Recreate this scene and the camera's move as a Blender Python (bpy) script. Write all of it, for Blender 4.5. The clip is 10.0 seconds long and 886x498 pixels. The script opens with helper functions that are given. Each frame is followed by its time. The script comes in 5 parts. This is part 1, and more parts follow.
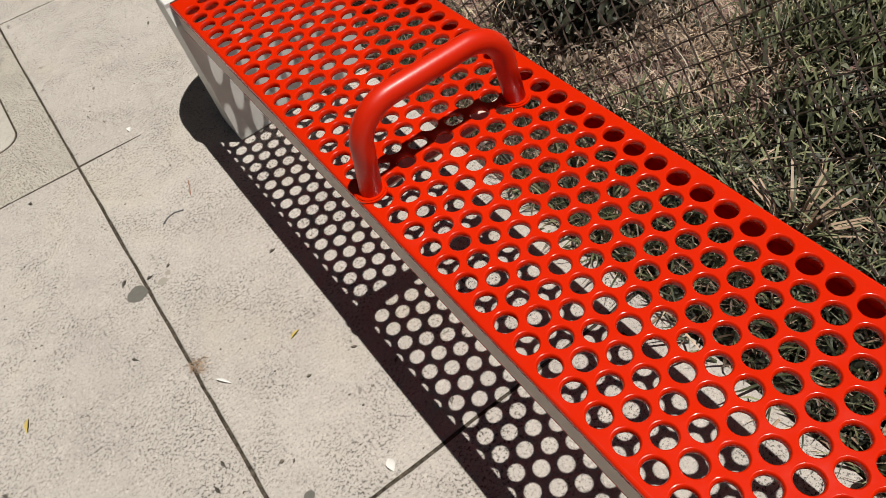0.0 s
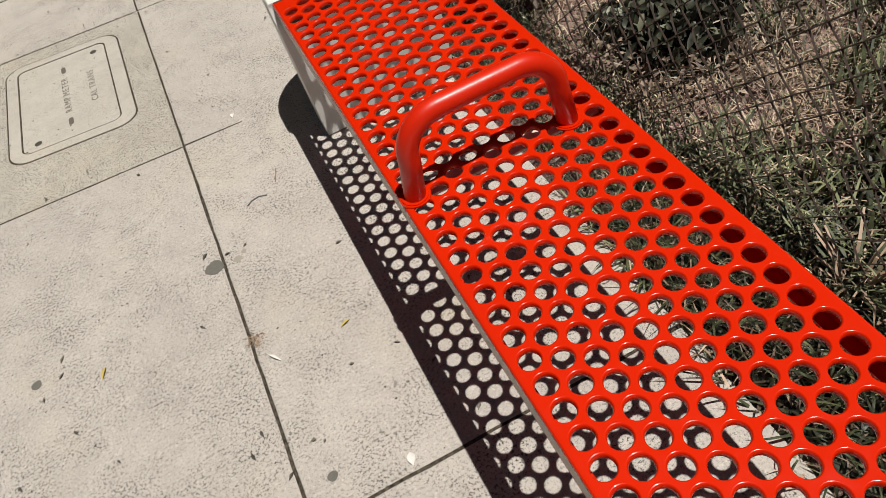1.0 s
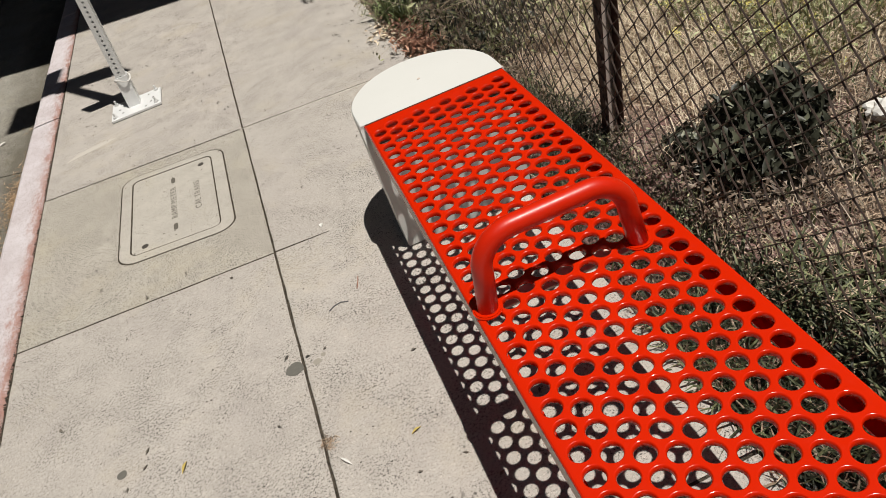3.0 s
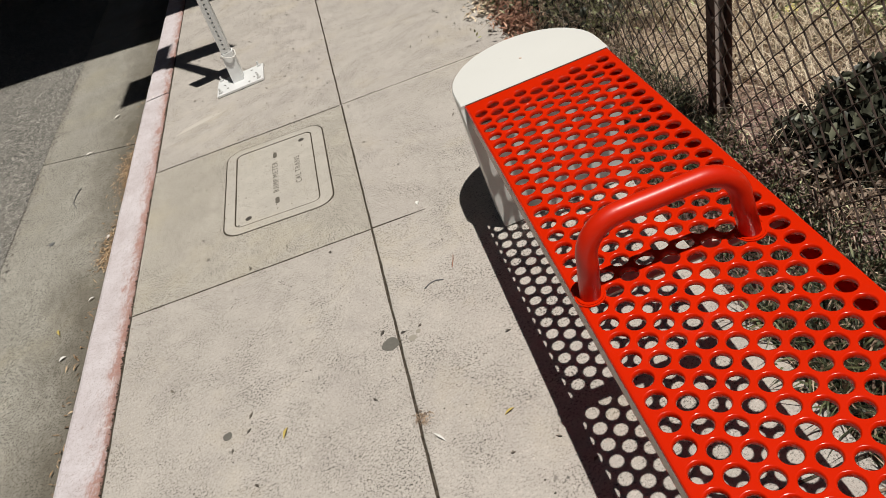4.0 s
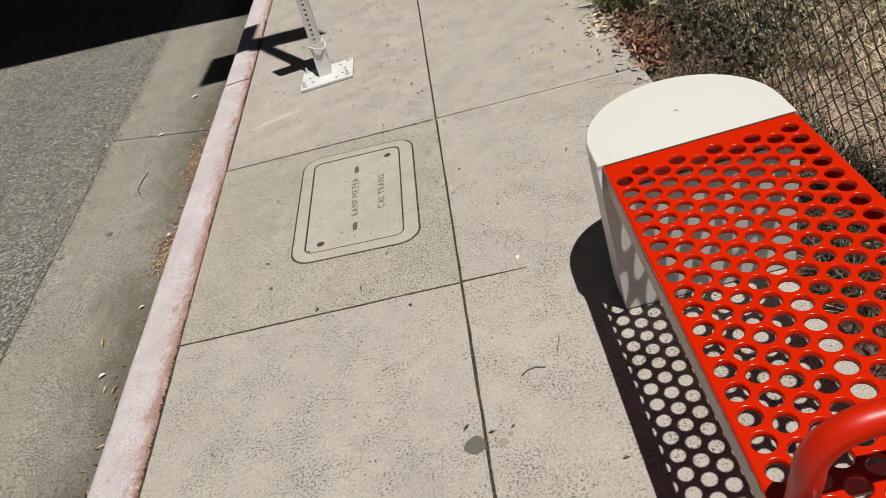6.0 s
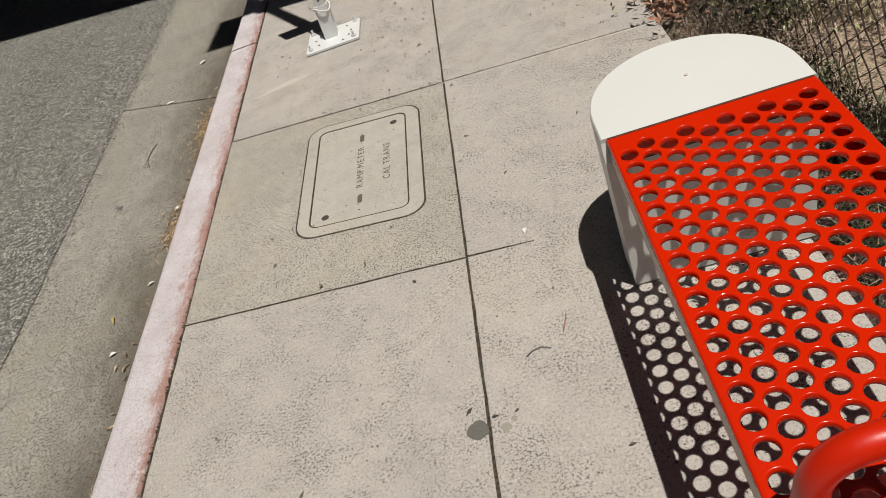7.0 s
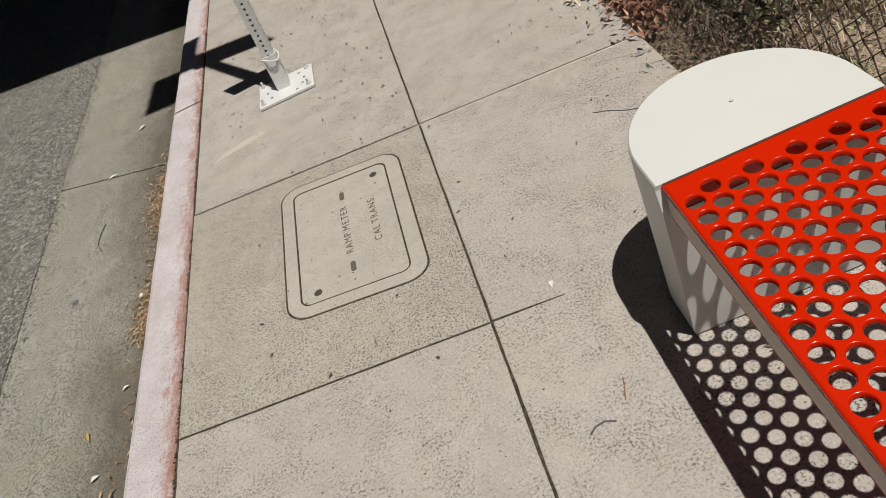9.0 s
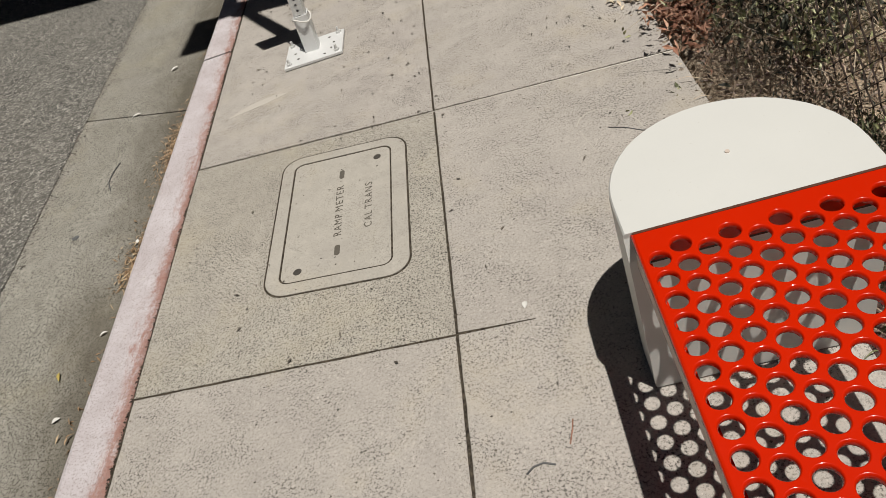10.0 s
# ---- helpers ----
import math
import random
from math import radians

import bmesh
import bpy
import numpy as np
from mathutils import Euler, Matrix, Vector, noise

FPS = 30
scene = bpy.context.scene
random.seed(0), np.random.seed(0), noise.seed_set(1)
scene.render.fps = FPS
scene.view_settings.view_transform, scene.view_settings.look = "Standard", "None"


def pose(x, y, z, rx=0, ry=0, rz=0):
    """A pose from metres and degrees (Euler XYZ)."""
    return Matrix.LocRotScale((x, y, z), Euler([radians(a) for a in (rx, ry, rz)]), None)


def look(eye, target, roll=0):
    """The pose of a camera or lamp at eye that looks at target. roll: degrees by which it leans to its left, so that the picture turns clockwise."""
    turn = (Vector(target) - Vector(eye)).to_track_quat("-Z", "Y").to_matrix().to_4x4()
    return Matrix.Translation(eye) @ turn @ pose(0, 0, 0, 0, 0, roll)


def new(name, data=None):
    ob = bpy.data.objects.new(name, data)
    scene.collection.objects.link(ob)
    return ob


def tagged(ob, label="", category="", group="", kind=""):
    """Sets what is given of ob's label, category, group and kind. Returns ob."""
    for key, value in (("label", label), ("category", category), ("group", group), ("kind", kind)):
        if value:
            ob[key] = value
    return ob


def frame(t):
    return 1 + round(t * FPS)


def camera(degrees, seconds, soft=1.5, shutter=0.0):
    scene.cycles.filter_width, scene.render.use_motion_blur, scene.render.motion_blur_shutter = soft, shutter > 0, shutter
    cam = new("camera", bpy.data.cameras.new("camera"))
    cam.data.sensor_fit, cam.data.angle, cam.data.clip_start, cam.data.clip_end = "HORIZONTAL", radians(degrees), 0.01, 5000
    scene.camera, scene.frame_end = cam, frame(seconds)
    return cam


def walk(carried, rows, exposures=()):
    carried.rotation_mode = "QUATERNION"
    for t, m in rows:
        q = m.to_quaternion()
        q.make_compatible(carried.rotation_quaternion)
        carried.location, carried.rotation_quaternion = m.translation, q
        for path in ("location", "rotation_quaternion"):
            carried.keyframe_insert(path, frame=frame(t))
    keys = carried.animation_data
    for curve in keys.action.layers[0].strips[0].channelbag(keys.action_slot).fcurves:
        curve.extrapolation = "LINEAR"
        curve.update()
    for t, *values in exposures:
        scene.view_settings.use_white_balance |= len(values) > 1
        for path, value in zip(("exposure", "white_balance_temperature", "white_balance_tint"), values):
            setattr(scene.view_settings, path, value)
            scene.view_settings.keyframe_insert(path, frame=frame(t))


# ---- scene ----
cam = camera(62.4, 10.0, soft=0.8)
PATH = [
    (0, (0.187, -2.071, 1.352), (0.687, -0.899, -0.19), -16.6),
    (0.3, (0.268, -2.135, 1.342), (0.669, -0.912, -0.189), -17.4),
    (0.5, (0.276, -2.148, 1.346), (0.651, -0.918, -0.186), -16.2),
    (0.7, (0.304, -2.162, 1.351), (0.61, -0.875, -0.148), -19.2),
    (1, (0.29, -2.166, 1.371), (0.547, -0.839, -0.103), -19.1),
    (1.3, (0.3, -2.173, 1.373), (0.522, -0.778, -0.043), -20.4),
    (1.5, (0.296, -2.181, 1.379), (0.553, -0.787, -0.032), -18.9),
    (1.7, (0.297, -2.195, 1.377), (0.539, -0.783, -0.019), -19.0),
    (2, (0.305, -2.191, 1.381), (0.514, -0.744, 0.016), -19.2),
    (2.2, (0.29, -2.208, 1.392), (0.518, -0.719, 0.077), -18.1),
    (3.3, (0.296, -2.208, 1.421), (0.441, -0.611, 0.225), -21.2),
    (3.5, (0.295, -2.198, 1.425), (0.376, -0.582, 0.249), -21.6),
    (3.8, (0.289, -2.192, 1.404), (0.265, -0.568, 0.237), -22.6),
    (4, (0.267, -2.195, 1.442), (0.223, -0.596, 0.241), -23.2),
    (4.2, (0.272, -2.151, 1.407), (0.234, -0.523, 0.245), -22.7),
    (4.5, (0.207, -2.073, 1.42), (0.299, -0.45, 0.255), -20.8),
    (4.6, (0.182, -2.032, 1.442), (0.384, -0.4, 0.303), -20.8),
    (4.8, (0.134, -1.989, 1.459), (0.273, -0.275, 0.438), -23.0),
    (5, (0.083, -1.956, 1.462), (0.177, -0.215, 0.481), -23.3),
    (5.3, (0.07, -1.883, 1.454), (0.122, -0.19, 0.39), -23.0),
    (5.5, (0.1, -1.824, 1.448), (0.066, -0.134, 0.378), -24.4),
    (5.7, (0.155, -1.771, 1.435), (0.055, -0.09, 0.356), -23.4),
    (6, (0.208, -1.721, 1.414), (-0.002, -0.123, 0.23), -20.0),
    (6.2, (0.23, -1.696, 1.409), (-0.049, -0.145, 0.177), -18.6),
    (7.3, (0.289, -1.623, 1.397), (-0.034, -0.107, 0.133), -25.0),
    (7.5, (0.273, -1.628, 1.398), (-0.089, -0.132, 0.12), -23.8),
    (7.7, (0.267, -1.587, 1.403), (-0.06, -0.09, 0.117), -24.5),
    (8, (0.186, -1.536, 1.409), (-0.051, -0.012, 0.136), -23.1),
    (8.2, (0.149, -1.493, 1.422), (-0.027, 0.088, 0.21), -25.0),
    (8.5, (0.067, -1.447, 1.41), (-0.006, 0.144, 0.201), -24.4),
    (8.7, (0.06, -1.411, 1.411), (0.014, 0.097, 0.098), -24.3),
    (9, (0.123, -1.348, 1.409), (-0.044, 0.189, 0.14), -28.0),
    (9.2, (0.144, -1.346, 1.417), (0.044, 0.205, 0.159), -26.1),
    (9.5, (0.213, -1.307, 1.398), (0.052, 0.231, 0.13), -22.7),
    (9.7, (0.252, -1.295, 1.404), (0.031, 0.209, 0.104), -21.7),
    (10, (0.307, -1.251, 1.377), (0.004, 0.242, 0.081), -22.9),
]
EXPOSURES = [(0.0, 0.06), (1.0, 0.06), (2.2, 0.03), (3.5, -0.07), (5.0, -0.11), (7.5, -0.18), (9.0, -0.24), (10.0, -0.25)]
walk(cam, [(t, look(eye, target, roll)) for t, eye, target, roll in PATH], EXPOSURES)

# ---- world, sun ----
SUN_A, SUN_B = -0.215, 0.232          # ground shift of a shadow per metre of height
world = bpy.data.worlds.new("world")
scene.world = world
world.use_nodes = True
wn = world.node_tree
sky = wn.nodes.new("ShaderNodeTexSky")
sky.sky_type = 'NISHITA'
sky.sun_disc = False
sun_dir = Vector((-SUN_A, -SUN_B, 1.0)).normalized()
sky.sun_elevation = math.asin(sun_dir.z)
sky.sun_rotation = math.atan2(sun_dir.x, sun_dir.y)
wn.links.new(sky.outputs[0], wn.nodes["Background"].inputs[0])
wn.nodes["Background"].inputs[1].default_value = 0.012
sun_data = bpy.data.lights.new("sun", 'SUN')
sun_data.energy, sun_data.angle, sun_data.color = 4.7, radians(0.53), (1.0, 0.965, 0.90)
sun_ob = new("sun", sun_data)
sun_ob.matrix_world = look(sun_dir * 20, (0, 0, 0))


# ---- material helpers ----
class Mat:
    """A node material: colour from noise at two scales, with bump."""

    def __init__(self, name, rough=0.6, metal=0.0):
        self.m = bpy.data.materials.new(name)
        self.m.use_nodes = True
        self.nt = self.m.node_tree
        self.b = self.nt.nodes["Principled BSDF"]
        self.b.inputs["Roughness"].default_value = rough
        self.b.inputs["Metallic"].default_value = metal
        if rough >= 0.8:
            self.b.inputs["Specular IOR Level"].default_value = 0.15
        self.co = self.nt.nodes.new("ShaderNodeTexCoord").outputs["Object"]

    def node(self, kind, **inputs):
        n = self.nt.nodes.new(kind)
        for key, value in inputs.items():
            n.inputs[key.replace("_", " ")].default_value = value
        return n

    def world_space(self):
        self.co = self.nt.nodes.new("ShaderNodeNewGeometry").outputs["Position"]
        return self

    def stretch(self, sx, sy, sz):
        mp = self.nt.nodes.new("ShaderNodeMapping")
        mp.inputs["Scale"].default_value = (sx, sy, sz)
        self.nt.links.new(self.co, mp.inputs["Vector"])
        return mp.outputs[0]

    def noise(self, scale, detail=4.0, rough=0.6, co=None):
        n = self.node("ShaderNodeTexNoise", Scale=scale, Detail=detail, Roughness=rough)
        self.nt.links.new(co or self.co, n.inputs["Vector"])
        return n.outputs["Fac"]

    def cells(self, scale, feature='F1', co=None):
        n = self.node("ShaderNodeTexVoronoi", Scale=scale)
        n.feature = feature
        self.nt.links.new(co or self.co, n.inputs["Vector"])
        return n.outputs

    def ramp(self, fac, *stops):
        n = self.nt.nodes.new("ShaderNodeValToRGB")
        while len(n.color_ramp.elements) < len(stops):
            n.color_ramp.elements.new(0.5)
        for e, (p, c) in zip(n.color_ramp.elements, stops):
            e.position = p
            e.color = (c, c, c, 1) if isinstance(c, float) else (*c, 1)
        self.nt.links.new(fac, n.inputs[0])
        return n.outputs[0]

    def mix(self, fac, a, b, mode='MIX'):
        n = self.nt.nodes.new("ShaderNodeMix")
        n.data_type, n.blend_type = 'RGBA', mode
        for sock, v in ((n.inputs[0], fac), (n.inputs[6], a), (n.inputs[7], b)):
            if isinstance(v, float):
                sock.default_value = v if sock == n.inputs[0] else (v, v, v, 1)
            elif isinstance(v, tuple):
                sock.default_value = (*v, 1)
            else:
                self.nt.links.new(v, sock)
        return n.outputs[2]

    def math(self, op, a, b=0.0):
        n = self.nt.nodes.new("ShaderNodeMath")
        n.operation = op
        for sock, v in ((n.inputs[0], a), (n.inputs[1], b)):
            if isinstance(v, (int, float)):
                sock.default_value = v
            else:
                self.nt.links.new(v, sock)
        return n.outputs[0]

    def xyz(self):
        n = self.nt.nodes.new("ShaderNodeSeparateXYZ")
        self.nt.links.new(self.co, n.inputs[0])
        return n.outputs

    def colour(self, c):
        if isinstance(c, tuple):
            self.b.inputs["Base Color"].default_value = (*c, 1)
        else:
            self.nt.links.new(c, self.b.inputs["Base Color"])
        return self

    def roughness(self, c):
        self.nt.links.new(c, self.b.inputs["Roughness"])
        return self

    def bump(self, height, strength=0.3, distance=0.002):
        n = self.node("ShaderNodeBump", Strength=strength, Distance=distance)
        self.nt.links.new(height, n.inputs["Height"])
        self.nt.links.new(n.outputs[0], self.b.inputs["Normal"])
        return self

    def random_value(self):
        return self.nt.nodes.new("ShaderNodeObjectInfo").outputs["Random"]

    def island(self):
        return self.nt.nodes.new("ShaderNodeNewGeometry").outputs["Random Per Island"]


def concrete(name, light, dark, speck=0.5, pit=1.0, dirt=False, coarse=1.0, worn=0.15):
    k = Mat(name, 0.85).world_space()
    big = k.noise(1.6, 6, 0.7)
    mid = k.noise(9, 6, 0.75)
    fine = k.noise(150 * coarse, 4, 0.8)
    sand = k.noise(105 * coarse, 4, 0.8)
    base = k.mix(k.ramp(big, (0.36, 0.0), (0.64, 1.0)), dark, light)
    base = k.mix(k.ramp(mid, (0.36, 0.28), (0.56, 0.0)), base, tuple(v * 0.70 for v in dark))
    base = k.mix(k.ramp(k.noise(26, 5, 0.75), (0.52, 0.0), (0.68, 0.35)), base, tuple(min(1, v * 1.15) for v in light))
    # pits and dark grains gather in worn patches
    wear = k.ramp(k.noise(5.5, 6, 0.75), (0.44, worn), (0.60, 1.0))
    grains = k.math('MULTIPLY', k.ramp(fine, (0.42, 1.0), (0.485, 0.0)), k.math('MULTIPLY', wear, speck))
    base = k.mix(grains, base, tuple(v * 0.14 for v in dark))
    base = k.mix(k.ramp(sand, (0.56, 0.0), (0.64, 0.6 * speck)), base, tuple(min(1, v * 1.35) for v in light))
    base = k.mix(k.ramp(k.noise(2.3, 5, 0.7), (0.52, 0.0), (0.70, 0.38)), base, (light[0] * 0.93, light[1] * 0.88, light[2] * 0.72))
    base = k.mix(k.ramp(k.noise(3.1, 4, 0.6), (0.30, 0.35), (0.46, 0.0)), base, (light[0] * 0.84, light[1] * 0.83, light[2] * 0.86))
    streak = k.ramp(k.noise(8, 7, 0.85, k.stretch(1.5, 0.6, 1)), (0.63, 0.0), (0.70, 0.28))
    base = k.mix(streak, base, tuple(v * 0.72 for v in dark))
    spots = k.ramp(k.noise(42, 3, 0.55), (0.28, 0.6), (0.31, 0.0))
    base = k.mix(spots, base, tuple(v * 0.36 for v in dark))
    if dirt:
        x, y, z = k.xyz()
        bend_y = k.math('MULTIPLY', y, 0.0243)
        off = k.math('SUBTRACT', -1.12, k.math('ADD', x, bend_y))
        edge = k.math('ADD', off, k.math('MULTIPLY', k.math('SUBTRACT', k.noise(3.5, 5, 0.7, k.stretch(1, 0.5, 1)), 0.5), 0.75))
        base = k.mix(k.ramp(edge, (0.14, 0.8), (0.46, 0.0)), base, (0.10, 0.086, 0.064))
    k.colour(base)
    k.bump(k.math('ADD', k.math('MULTIPLY', fine, 0.9), sand), 0.30 * pit, 0.003)
    return k.m


M_SLAB = concrete("slab_concrete", (0.480, 0.440, 0.397), (0.420, 0.383, 0.343), 1.0, 1.5, False, 1.0, 0.28)
M_SLAB_ROUGH = concrete("rough_slab_concrete", (0.490, 0.452, 0.392), (0.425, 0.390, 0.334), 1.05, 2.6, False, 1.15, 0.75)
M_BOX = concrete("box_concrete", (0.470, 0.436, 0.384), (0.420, 0.388, 0.340), 0.4)
M_GUTTER = concrete("gutter_concrete", (0.385, 0.363, 0.315), (0.310, 0.290, 0.246), 1.2, 2.6, True, 0.95, 0.85)


def make_joint_dirt():
    k = Mat("joint_dirt", 0.95).world_space()
    return k.colour(k.ramp(k.noise(70, 5, 0.8), (0.40, (0.022, 0.018, 0.014)), (0.66, (0.13, 0.107, 0.08)))).m


M_JOINT = make_joint_dirt()


def make_kerb():
    k = Mat("kerb_faded_red", 0.8).world_space()
    pale = k.mix(k.ramp(k.noise(6, 6, 0.75), (0.35, 0.0), (0.65, 1.0)), (0.68, 0.63, 0.645), (0.55, 0.49, 0.495))
    red = k.mix(k.noise(60, 4), (0.30, 0.115, 0.08), (0.50, 0.29, 0.235))
    x, y, z = k.xyz()
    bend_y = k.math('MULTIPLY', y, 0.0243)
    edge = k.math('MULTIPLY', k.math('SUBTRACT', k.math('ADD', x, bend_y), -1.012), 9.0)
    patch = k.noise(6, 9, 0.9, k.stretch(3.5, 1, 1))
    mask = k.ramp(k.math('ADD', k.math('MULTIPLY', edge, 0.34), patch), (0.535, 0.0), (0.66, 0.85))
    c = k.mix(mask, pale, red)
    chips = k.ramp(k.noise(17, 9, 0.9, k.stretch(1.6, 1, 1)), (0.37, 0.9), (0.42, 0.0))
    c = k.mix(chips, c, (0.34, 0.26, 0.225))
    bare = k.ramp(k.noise(6, 8, 0.85, k.stretch(2, 1, 1)), (0.60, 0.0), (0.66, 0.8))
    c = k.mix(bare, c, (0.74, 0.69, 0.66))
    scratch = k.ramp(k.noise(22, 8, 0.85, k.stretch(3.0, 0.8, 1)), (0.62, 0.0), (0.66, 0.7))
    c = k.mix(scratch, c, (0.40, 0.27, 0.23))
    across = k.ramp(k.noise(14, 6, 0.8, k.stretch(0.7, 5, 1)), (0.50, 0.0), (0.60, 0.55))
    c = k.mix(k.math('MULTIPLY', across, k.ramp(k.math('ADD', k.math('MULTIPLY', edge, 0.5), k.noise(3, 4)), (0.42, 0.0), (0.75, 1.0))), c, (0.36, 0.17, 0.13))
    grime = k.ramp(k.noise(9, 6, 0.8, k.stretch(1, 0.5, 1)), (0.56, 0.0), (0.72, 0.35))
    c = k.mix(grime, c, (0.42, 0.36, 0.36))
    fine = k.noise(170, 4, 0.8)
    c = k.mix(k.ramp(fine, (0.39, 0.7), (0.46, 0.0)), c, (0.25, 0.18, 0.15))
    return k.colour(c).bump(k.math('ADD', fine, k.noise(30, 6, 0.8)), 0.75, 0.005).m


M_KERB = make_kerb()


def make_asphalt():
    k = Mat("asphalt", 0.9).world_space()
    stone = k.cells(105)
    tone = k.nt.nodes.new("ShaderNodeSeparateColor")
    k.nt.links.new(stone[1], tone.inputs[0])
    grain = k.ramp(tone.outputs[0], (0.0, (0.085, 0.081, 0.073)), (0.4, (0.21, 0.200, 0.178)), (0.75, (0.39, 0.372, 0.33)), (1.0, (0.70, 0.665, 0.59)))
    gap = k.cells(105, 'DISTANCE_TO_EDGE')[0]
    grain = k.mix(k.ramp(gap, (0.03, 0.85), (0.16, 0.0)), grain, (0.03, 0.027, 0.025))
    c = k.mix(k.ramp(k.noise(3, 5), (0.40, 0.25), (0.65, 0.0)), grain, (0.19, 0.178, 0.155))
    c = k.mix(k.ramp(k.noise(1.1, 5, 0.7), (0.5, 0.0), (0.7, 0.3)), c, (0.25, 0.225, 0.195))
    warp = k.nt.nodes.new("ShaderNodeVectorMath")
    warp.operation = 'ADD'
    wn2 = k.node("ShaderNodeTexNoise", Scale=5.0, Detail=4.0)
    k.nt.links.new(k.co, wn2.inputs["Vector"])
    k.nt.links.new(k.co, warp.inputs[0])
    k.nt.links.new(wn2.outputs["Color"], warp.inputs[1])
    crack = k.cells(1.1, 'DISTANCE_TO_EDGE', warp.outputs[0])[0]
    c = k.mix(k.ramp(crack, (0.0, 0.8), (0.007, 0.0)), c, (0.022, 0.021, 0.02))
    return k.colour(c).bump(k.math('ADD', gap, k.noise(62, 5, 0.9)), 0.8, 0.005).m


M_ASPHALT = make_asphalt()


def make_soil():
    k = Mat("soil_straw", 0.95).world_space()
    a = k.noise(3.5, 5, 0.7)
    b = k.noise(55, 5, 0.75)
    c = k.mix(k.ramp(a, (0.35, 0.0), (0.65, 1.0)), (0.27, 0.152, 0.13), (0.46, 0.295, 0.268))
    c = k.mix(k.ramp(b, (0.35, 0.9), (0.55, 0.0)), c, (0.055, 0.035, 0.022))
    c = k.mix(k.ramp(k.noise(160, 3), (0.58, 0.0), (0.7, 0.7)), c, (0.46, 0.34, 0.27))
    x, y, z = k.xyz()
    field = k.math('ADD', k.math('MULTIPLY', y, 0.9), k.math('ADD', k.math('MULTIPLY', k.math('SUBTRACT', x, 1.6), 0.6), k.noise(2.5, 4)))
    thatch = k.ramp(k.noise(90, 5, 0.8), (0.36, (0.11, 0.078, 0.05)), (0.5, (0.48, 0.37, 0.26)), (0.64, (0.74, 0.62, 0.46)))
    c = k.mix(k.ramp(field, (0.25, 0.0), (0.6, 0.9)), c, thatch)
    return k.colour(c).bump(k.math('ADD', a, b), 0.9, 0.02).m


M_SOIL = make_soil()


def blades(name, low, mid, high, rough=0.6, half=0.5):
    k = Mat(name, rough)
    r = k.island()
    c = k.ramp(r, (0.0, low), (half, mid), (1.0, high))
    c = k.mix(0.25, c, k.ramp(k.noise(40, 3), (0.3, low), (0.7, high)))
    return k.colour(c).m


# low and middle tones deepened to carry the shade between the blades
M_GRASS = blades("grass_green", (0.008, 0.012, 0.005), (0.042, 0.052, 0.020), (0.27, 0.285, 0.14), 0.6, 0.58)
M_STRAW = blades("straw_dry", (0.24, 0.165, 0.115), (0.60, 0.475, 0.33), (0.86, 0.75, 0.57))
M_STRAW_DULL = blades("straw_dull", (0.09, 0.056, 0.038), (0.35, 0.24, 0.16), (0.68, 0.53, 0.38))
# near-black to pale: shaded gaps and sunlit leaves are put into the colour
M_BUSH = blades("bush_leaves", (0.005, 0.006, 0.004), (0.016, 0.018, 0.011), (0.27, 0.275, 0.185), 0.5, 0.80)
M_SHRUB = blades("shrub_leaves", (0.04, 0.05, 0.02), (0.35, 0.36, 0.16), (0.66, 0.66, 0.40))
M_TWIG = blades("dry_twigs", (0.05, 0.038, 0.028), (0.25, 0.195, 0.145), (0.62, 0.53, 0.41))
# kept very dark: the deck's shade on this plant is put into the colour
M_FROND = blades("frond_leaves", (0.004, 0.007, 0.006), (0.013, 0.022, 0.017), (0.085, 0.11, 0.088), 0.45, 0.66)
M_FLOWER = blades("yellow_petals", (0.46, 0.38, 0.08), (0.64, 0.56, 0.17), (0.75, 0.70, 0.32))
M_LITTER = blades("leaf_litter", (0.12, 0.05, 0.03), (0.40, 0.17, 0.105), (0.68, 0.42, 0.28))
M_WEED = blades("weed_green", (0.02, 0.032, 0.010), (0.13, 0.165, 0.055), (0.40, 0.43, 0.20))
M_GUTTER_LITTER = blades("gutter_litter", (0.09, 0.05, 0.025), (0.30, 0.17, 0.08), (0.62, 0.46, 0.28))
M_DEAD = blades("dead_leaf_brown", (0.05, 0.032, 0.022), (0.19, 0.13, 0.09), (0.42, 0.33, 0.25))
M_MULCH = blades("grey_mulch", (0.07, 0.042, 0.035), (0.27, 0.175, 0.145), (0.46, 0.35, 0.30))
M_GRIT = blades("dark_grit", (0.03, 0.026, 0.02), (0.09, 0.075, 0.06), (0.22, 0.19, 0.15))


def make_red(name, shine, dull):
    k = Mat(name, 0.22)
    n = k.noise(3.0, 4)
    c = k.mix(n, (0.54, 0.0135, 0.0007), (0.62, 0.018, 0.0009))
    dust = k.ramp(k.noise(60, 5, 0.75), (0.60, 0.0), (0.80, 0.04))
    c = k.mix(dust, c, (0.5, 0.2, 0.12))
    k.b.inputs["Specular IOR Level"].default_value = 0.42
    k.roughness(k.ramp(k.noise(25, 4), (0.3, shine), (0.75, dull)))
    return k.colour(c).bump(k.noise(120, 3), 0.08, 0.002).m


M_RED = make_red("red_coating", 0.13, 0.26)
M_RED_TUBE = make_red("red_tube_coating", 0.30, 0.42)


